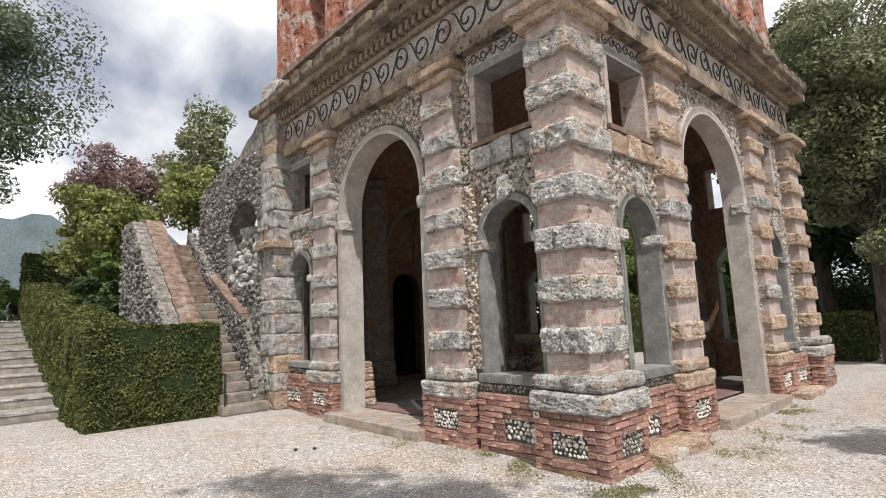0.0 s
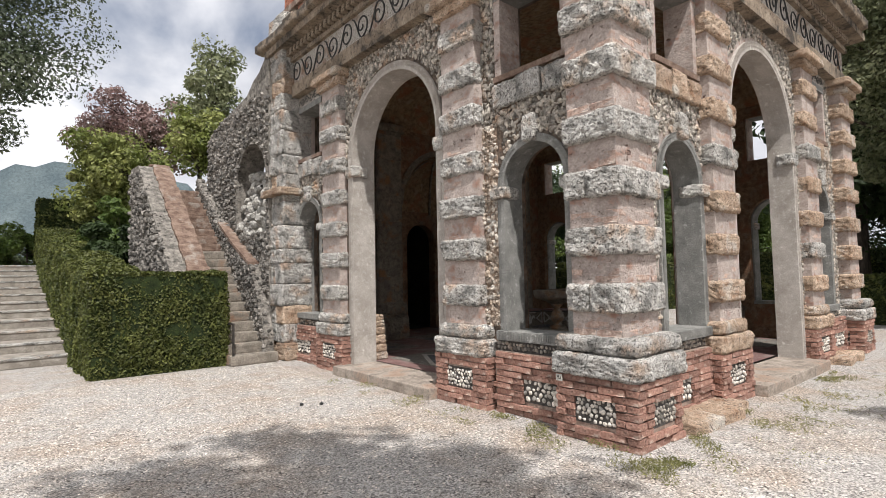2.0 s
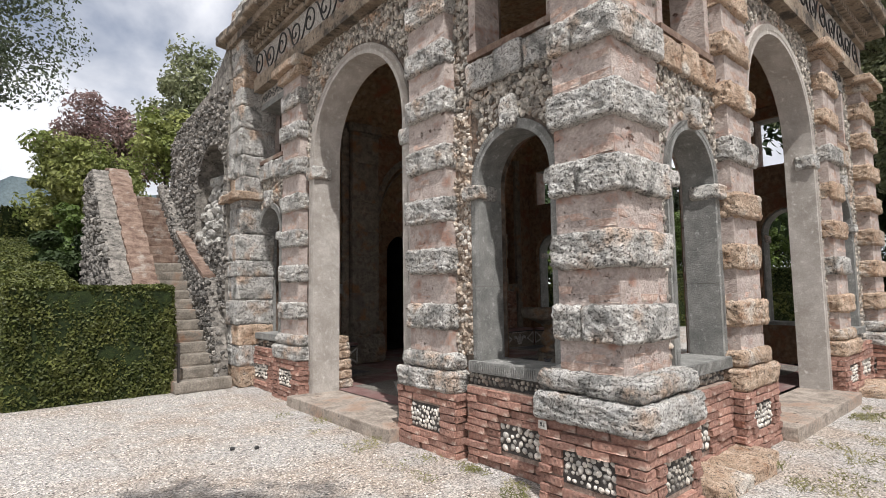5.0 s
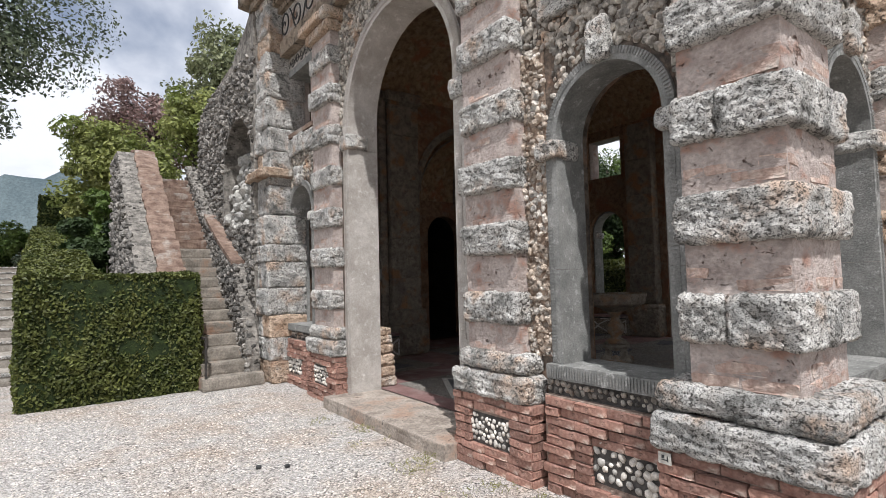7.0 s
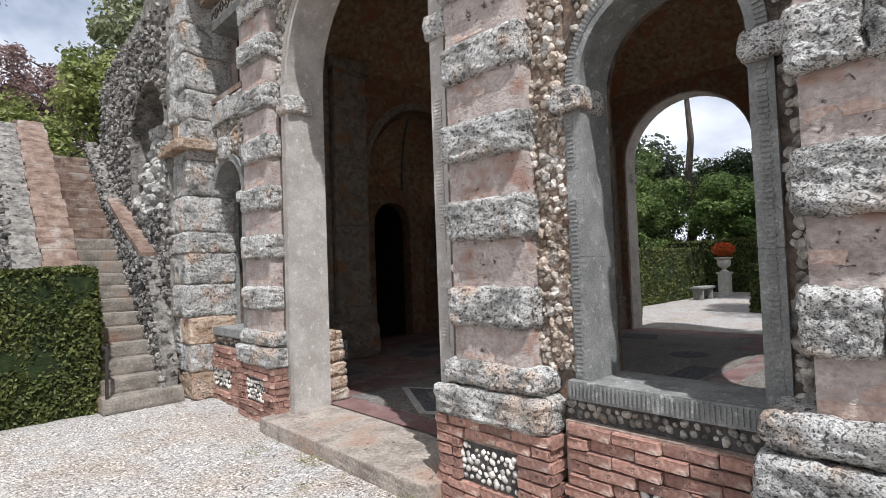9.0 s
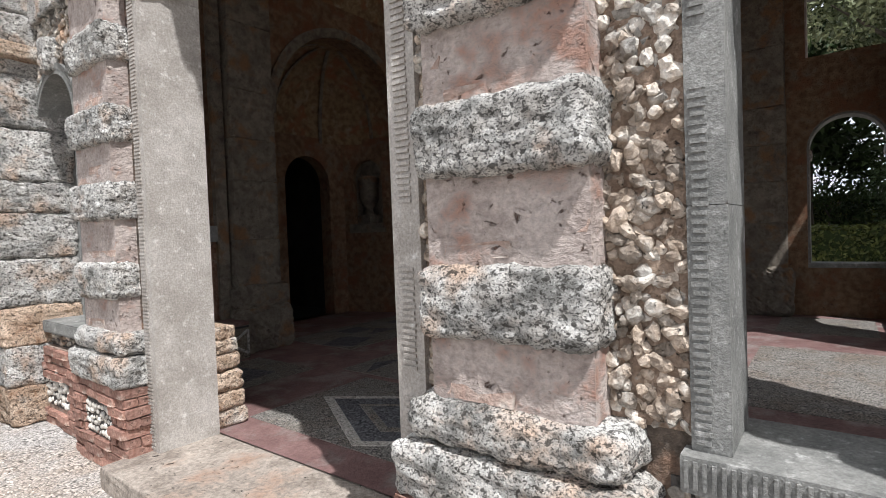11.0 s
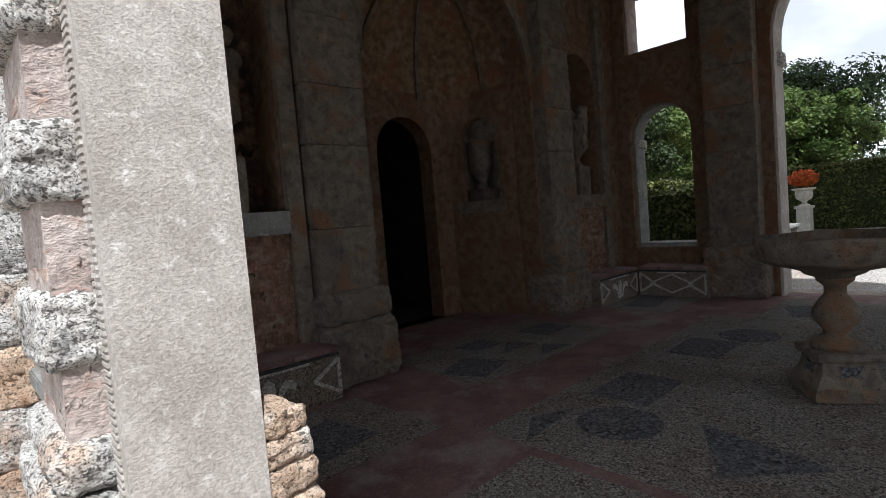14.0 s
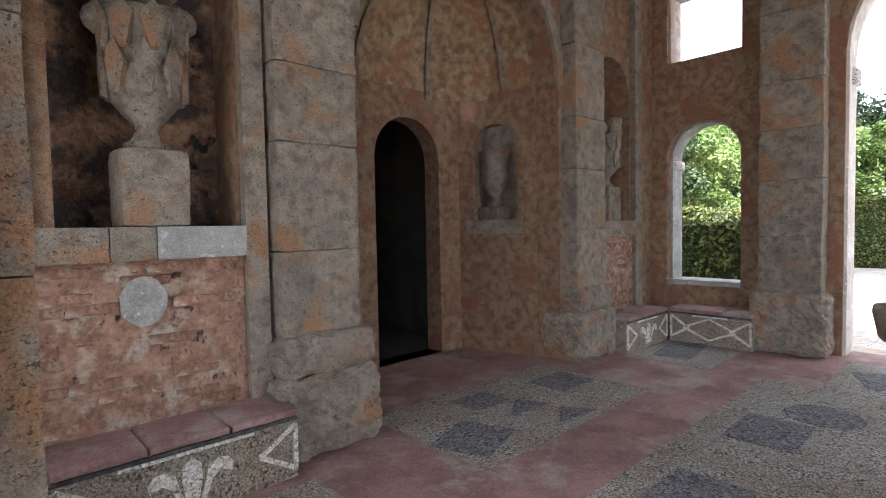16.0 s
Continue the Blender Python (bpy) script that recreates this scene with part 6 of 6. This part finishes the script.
TREES_AT = [
    # name, place, height, trunk radius, crown, leaves, leaf, size, label
    ("olive_tree", (-2.0, 23.4, 2.0), 14.5, 0.26, (5.3, 3.4, 7.2, 9.0), 76000, LEAF_GREY, 0.10, "large grey-green tree beside the broad steps"),
    ("broadleaf_tree", (3.1, 20.0, 2.0), 5.0, 0.14, (1.6, 1.7, 2.0, 2.8), 16000, LEAF_LIME, 0.10, "yellow-green broadleaf tree behind the parapet"),
    ("broadleaf_tree", (5.3, 31.5, 2.0), 7.6, 0.18, (2.0, 2.0, 2.4, 5.4), 15000, LEAF_LIME, 0.12, "green broadleaf tree behind the hedge"),
    ("maple_tree", (5.4, 28.0, 3.7), 7.5, 0.2, (3.4, 2.6, 2.0, 4.9), 9000, LEAF_RED, 0.12, "dusky red maple in the upper garden"),
    ("olive_tree", (5.8, 19.0, 3.75), 6.4, 0.12, (1.3, 1.7, 2.5, 3.7), 6500, LEAF_SAGE, 0.10, "slender yellow-green willowy tree on the terrace"),
    ("shrub_tree", (4.6, 16.2, 3.75), 2.6, 0.08, (0.9, 1.2, 1.1, 1.8), 5000, LEAF_LIME, 0.09, "light green shrub over the wall top"),
    ("dark_tree", (17.5, 2.4, 0), 11.0, 0.3, (2.4, 2.8, 5.0, 6.2), 80000, LEAF_SAGE, 0.075, "tall sunlit green tree beside the pavilion"),
    ("dark_tree", (21.5, -1.5, 0), 13.0, 0.3, (3.6, 3.6, 6.0, 6.6), 70000, LEAF_SAGE, 0.09, "tall green tree at the garden edge"),
    ("dark_tree", (24.0, 5.0, 0), 15.0, 0.3, (3.2, 3.6, 6.6, 8.0), 12000, LEAF_DARK, 0.24, "tall dark evergreen tree"),
    ("dark_tree", (26.0, -8.0, 0), 14.0, 0.3, (4.5, 4.0, 6.5, 7.0), 12000, LEAF_DARK, 0.24, "dark evergreen tree at the garden edge"),
    ("broadleaf_tree", (22.5, 14.8, 0), 7.0, 0.2, (3.2, 2.6, 2.6, 4.4), 30000, LEAF_MID, 0.10, "green broadleaf tree behind the garden hedge"),
    ("broadleaf_tree", (29.5, 16.0, 0), 7.5, 0.2, (4.0, 2.6, 2.8, 4.6), 28000, LEAF_MID, 0.11, "green broadleaf tree behind the garden hedge"),
    ("broadleaf_tree", (34.0, 12.0, 0), 8.0, 0.2, (3.2, 4.0, 3.0, 4.8), 26000, LEAF_DARK, 0.12, "dark green tree at the end of the garden"),
    ("broadleaf_tree", (17.2, 12.9, 0), 6.0, 0.2, (2.0, 1.9, 2.3, 3.6), 24000, LEAF_DARK, 0.09, "green broadleaf tree outside the pavilion window"),
    ("broadleaf_tree", (36.0, 18.0, 0), 10.0, 0.25, (4.0, 4.0, 3.6, 6.0), 10000, LEAF_GREY, 0.22, "grey-green tree far in the garden"),
    ("pine_tree", (32.4, 14.2, 0), 17.0, 0.30, (2.6, 2.6, 2.0, 14.5), 6000, LEAF_DARK, 0.2, "tall bare-trunked pine in the garden"),
    ("pine_tree", (31.4, 6.9, 0), 19.0, 0.32, (2.4, 2.4, 3.0, 14.0), 9000, LEAF_DARK, 0.14, "tall bare-trunked pine in the garden"),
    ("pine_tree", (30.0, 8.3, 0), 19.0, 0.34, (2.2, 2.2, 2.6, 14.0), 8000, LEAF_DARK, 0.14, "tall bare-trunked pine in the garden"),
    ("broadleaf_tree", (30.5, 11.2, 0), 6.0, 0.2, (2.8, 2.6, 2.4, 3.6), 26000, LEAF_MID, 0.11, "green broadleaf tree behind the garden hedge"),
    ("shade_tree", (-1.2, -2.8, 0), 14.0, 0.22, (2.4, 2.3, 1.3, 12.0), 5600, LEAF_MID, 0.16, "leafy tree that shades the gravel forecourt"),
    ("shade_tree", (5.3, -4.9, 0), 12.0, 0.22, (1.6, 1.5, 1.3, 10.0), 3600, LEAF_MID, 0.16, "leafy tree that shades the gravel forecourt"),
]
for nm, at, h, tr, crown, n, leaf, size, label in TREES_AT:
    tree(nm, at, h, tr, crown, n, leaf, size, np.random.default_rng(int(abs(at[0] * 10 + at[1]))), label, clumps=64)
for at, r, h, leaf in (((1.0, 24.0, 2.0), 1.2, 1.6, LEAF_MID), ((2.9, 17.2, 1.5), 0.9, 2.6, LEAF_MID), ((2.45, 15.8, 0.2), 0.8, 3.2, LEAF_DARK), ((2.9, 18.6, 0.5), 1.0, 3.6, LEAF_MID), ((-0.6, 26.0, 2.0), 1.0, 1.5, LEAF_LIME), ((-2.2, 31.0, 2.0), 2.0, 2.8, LEAF_MID), ((0.6, 36.0, 2.0), 1.8, 2.6, LEAF_GREY), ((14.8, 13.2, 0), 1.4, 4.2, LEAF_MID), ((24.5, 14.2, 0), 1.8, 4.4, LEAF_MID), ((27.5, 16.0, 0), 2.2, 4.6, LEAF_DARK), ((30.8, 14.6, 0), 2.2, 4.6, LEAF_MID), ((32.0, 9.8, 0), 2.0, 4.6, LEAF_DARK), ((21.5, 1.6, 0), 2.0, 4.8, LEAF_DARK), ((23.5, -1.0, 0), 2.2, 5.0, LEAF_DARK), ((20.5, -3.4, 0), 1.8, 4.6, LEAF_DARK), ((25.2, 2.4, 0), 2.2, 6.4, LEAF_DARK), ((25.4, 4.4, 0), 2.2, 6.6, LEAF_DARK)):
    bush("shrub", at, r, h, 5000, leaf, 0.10, grng, "leafy green garden shrub")

# east garden
hedge("hedge", [(15.5, 10.8), (24.3, 10.8), (24.3, 12.0), (15.5, 12.0)], [1.9] * 4, grng, 700, 0.07, "clipped hedge along the gravel")
hedge("hedge", [(27.0, 2.0), (28.2, 2.0), (28.2, 14.0), (27.0, 14.0)], [2.3] * 4, grng, 500, 0.08, "tall clipped hedge across the garden end")
hedge("hedge", [(15.0, -6.0), (26.0, -5.0), (26.0, -3.8), (15.0, -4.8)], [2.4] * 4, grng, 300, 0.1, "dark clipped hedge under the trees")
hedge("hedge", [(18.0, 3.0), (19.2, 3.0), (19.2, 7.4), (18.0, 7.4)], [1.3] * 4, grng, 500, 0.08, "low clipped hedge outside the pavilion")
hedge("hedge", [(13.45, 8.7), (14.3, 8.7), (14.3, 12.6), (13.45, 12.6)], [1.65] * 4, grng, 900, 0.06, "dark clipped hedge in the shade of the pavilion")
gu = empty("garden_urn", "white stone urn on a square pedestal with orange flowers", "urn")
bm = bmesh.new()
box(bm, 25.0, 25.5, 10.1, 10.6, 0, 0.08)
box(bm, 25.05, 25.45, 10.15, 10.55, 0.08, 0.85)
box(bm, 25.0, 25.5, 10.1, 10.6, 0.85, 0.93)
bmesh.ops.bevel(bm, geom=bm.edges[:], offset=0.015, segments=1)
part("pedestal", bm, WHITE, gu)
bm = bmesh.new()
lathe(bm, [(0.16, 0), (0.16, 0.04), (0.07, 0.09), (0.07, 0.14), (0.22, 0.24), (0.26, 0.38), (0.24, 0.50), (0.34, 0.56), (0.34, 0.60), (0.28, 0.60)], 24, pose(25.25, 10.35, 0.93))
part("vase", bm, WHITE, gu)
fr = np.random.default_rng(3)
d = fr.normal(0, 1, (1800, 3))
d /= np.linalg.norm(d, axis=1)[:, None]
place("flower_mass", leaf_cloud("flower_mass", np.array((25.25, 10.35, 1.85)) + d * fr.uniform(0.2, 1, (1800, 1)) * np.array((0.46, 0.46, 0.30)), d, 0.07, FLOWER, fr), gu, None, "orange-red flowers", kind="stuff")
gb = empty("garden_bench", "grey stone garden bench by the hedge", "bench")
bm = rough_box(1.3, 0.45, 0.09, 4, 0.004, 1, 0.2, 6)
bmesh.ops.transform(bm, matrix=pose(22.4, 10.2, 0.40), verts=bm.verts)
part("seat", bm, SLATE, gb)
for dx in (-0.45, 0.45):
    bm = rough_box(0.14, 0.36, 0.41, 4, 0.004, dx, 0.15, 6)
    bmesh.ops.transform(bm, matrix=pose(22.4 + dx, 10.2, 0), verts=bm.verts)
    part("support", bm, SLATE, gb)

# grass along the wall feet, a few leaves on the gravel
gp = []
for k in range(20000):
    if k % 2:
        gp.append((4.40 - 0.5 * grng.random() ** 2.2, 2.2 + 5.5 * grng.random() ** 1.4))
    else:
        gp.append((grng.uniform(4.0, 9.5), 2.62 - abs(grng.normal(0, 0.35))))
gp = np.array(gp)
keep = np.array([noise.noise(Vector((x * 2.6, y * 2.6, 0))) > 0.02 + 0.25 * ((k * 7919) % 100) / 100 for k, (x, y) in enumerate(gp)])
gp = gp[keep]
gc = np.concatenate([gp, grng.uniform(0.01, 0.05, (len(gp), 1))], 1)
gn = grng.normal(0, 1, gc.shape) * np.array((1, 1, 0.3))
place("grass_tufts", leaf_cloud("grass_tufts", gc, gn, 0.0085, GRASS, grng, 0.3, 4.4), None, None, "sparse dry grass tufts at the wall foot", "grass", kind="stuff")
# loose gravel stones near the path
gx = np.stack([grng.uniform(0.3, 6.5, 26000), grng.uniform(1.5, 9.8, 26000), np.zeros(26000)], 1)
gx = gx[(gx[:, 0] < 4.1) | (gx[:, 1] < 2.5)]
gs = grng.uniform(0.004, 0.013, (len(gx), 3)) * np.array((1, 1, 0.6))
place("gravel_stones", stones_mesh("gravel_stones", gx, gs, GRAIN, grng, None, ICO1, 0.25), None, None, "loose pale gravel stones on the forecourt", "gravel", kind="stuff")

for x, y in ((3.09, 6.30), (3.28, 6.17)):
    bm = rough_box(0.045, 0.035, 0.03, 3, 0.004, x, 0.35, 20)
    bmesh.ops.transform(bm, matrix=pose(x, y, 0), verts=bm.verts)
    tagged(part("dark_pebble", bm, BLACKPEB, None), "small dark stone lying on the gravel", "stone", "loose dark stones")

# far hills, with distance haze put into their blue-grey colour
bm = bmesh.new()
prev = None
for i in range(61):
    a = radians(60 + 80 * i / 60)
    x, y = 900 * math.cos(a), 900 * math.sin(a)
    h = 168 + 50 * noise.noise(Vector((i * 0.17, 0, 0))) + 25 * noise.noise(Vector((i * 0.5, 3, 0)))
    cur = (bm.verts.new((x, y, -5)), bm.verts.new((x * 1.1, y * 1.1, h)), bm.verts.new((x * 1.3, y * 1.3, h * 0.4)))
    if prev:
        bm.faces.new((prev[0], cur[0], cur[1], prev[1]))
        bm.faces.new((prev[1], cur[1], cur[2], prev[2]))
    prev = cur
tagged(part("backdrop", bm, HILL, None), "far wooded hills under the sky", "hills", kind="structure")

# ---------------- bricks, laid last ----------------
for job in QUEUE:
    lay(*job)
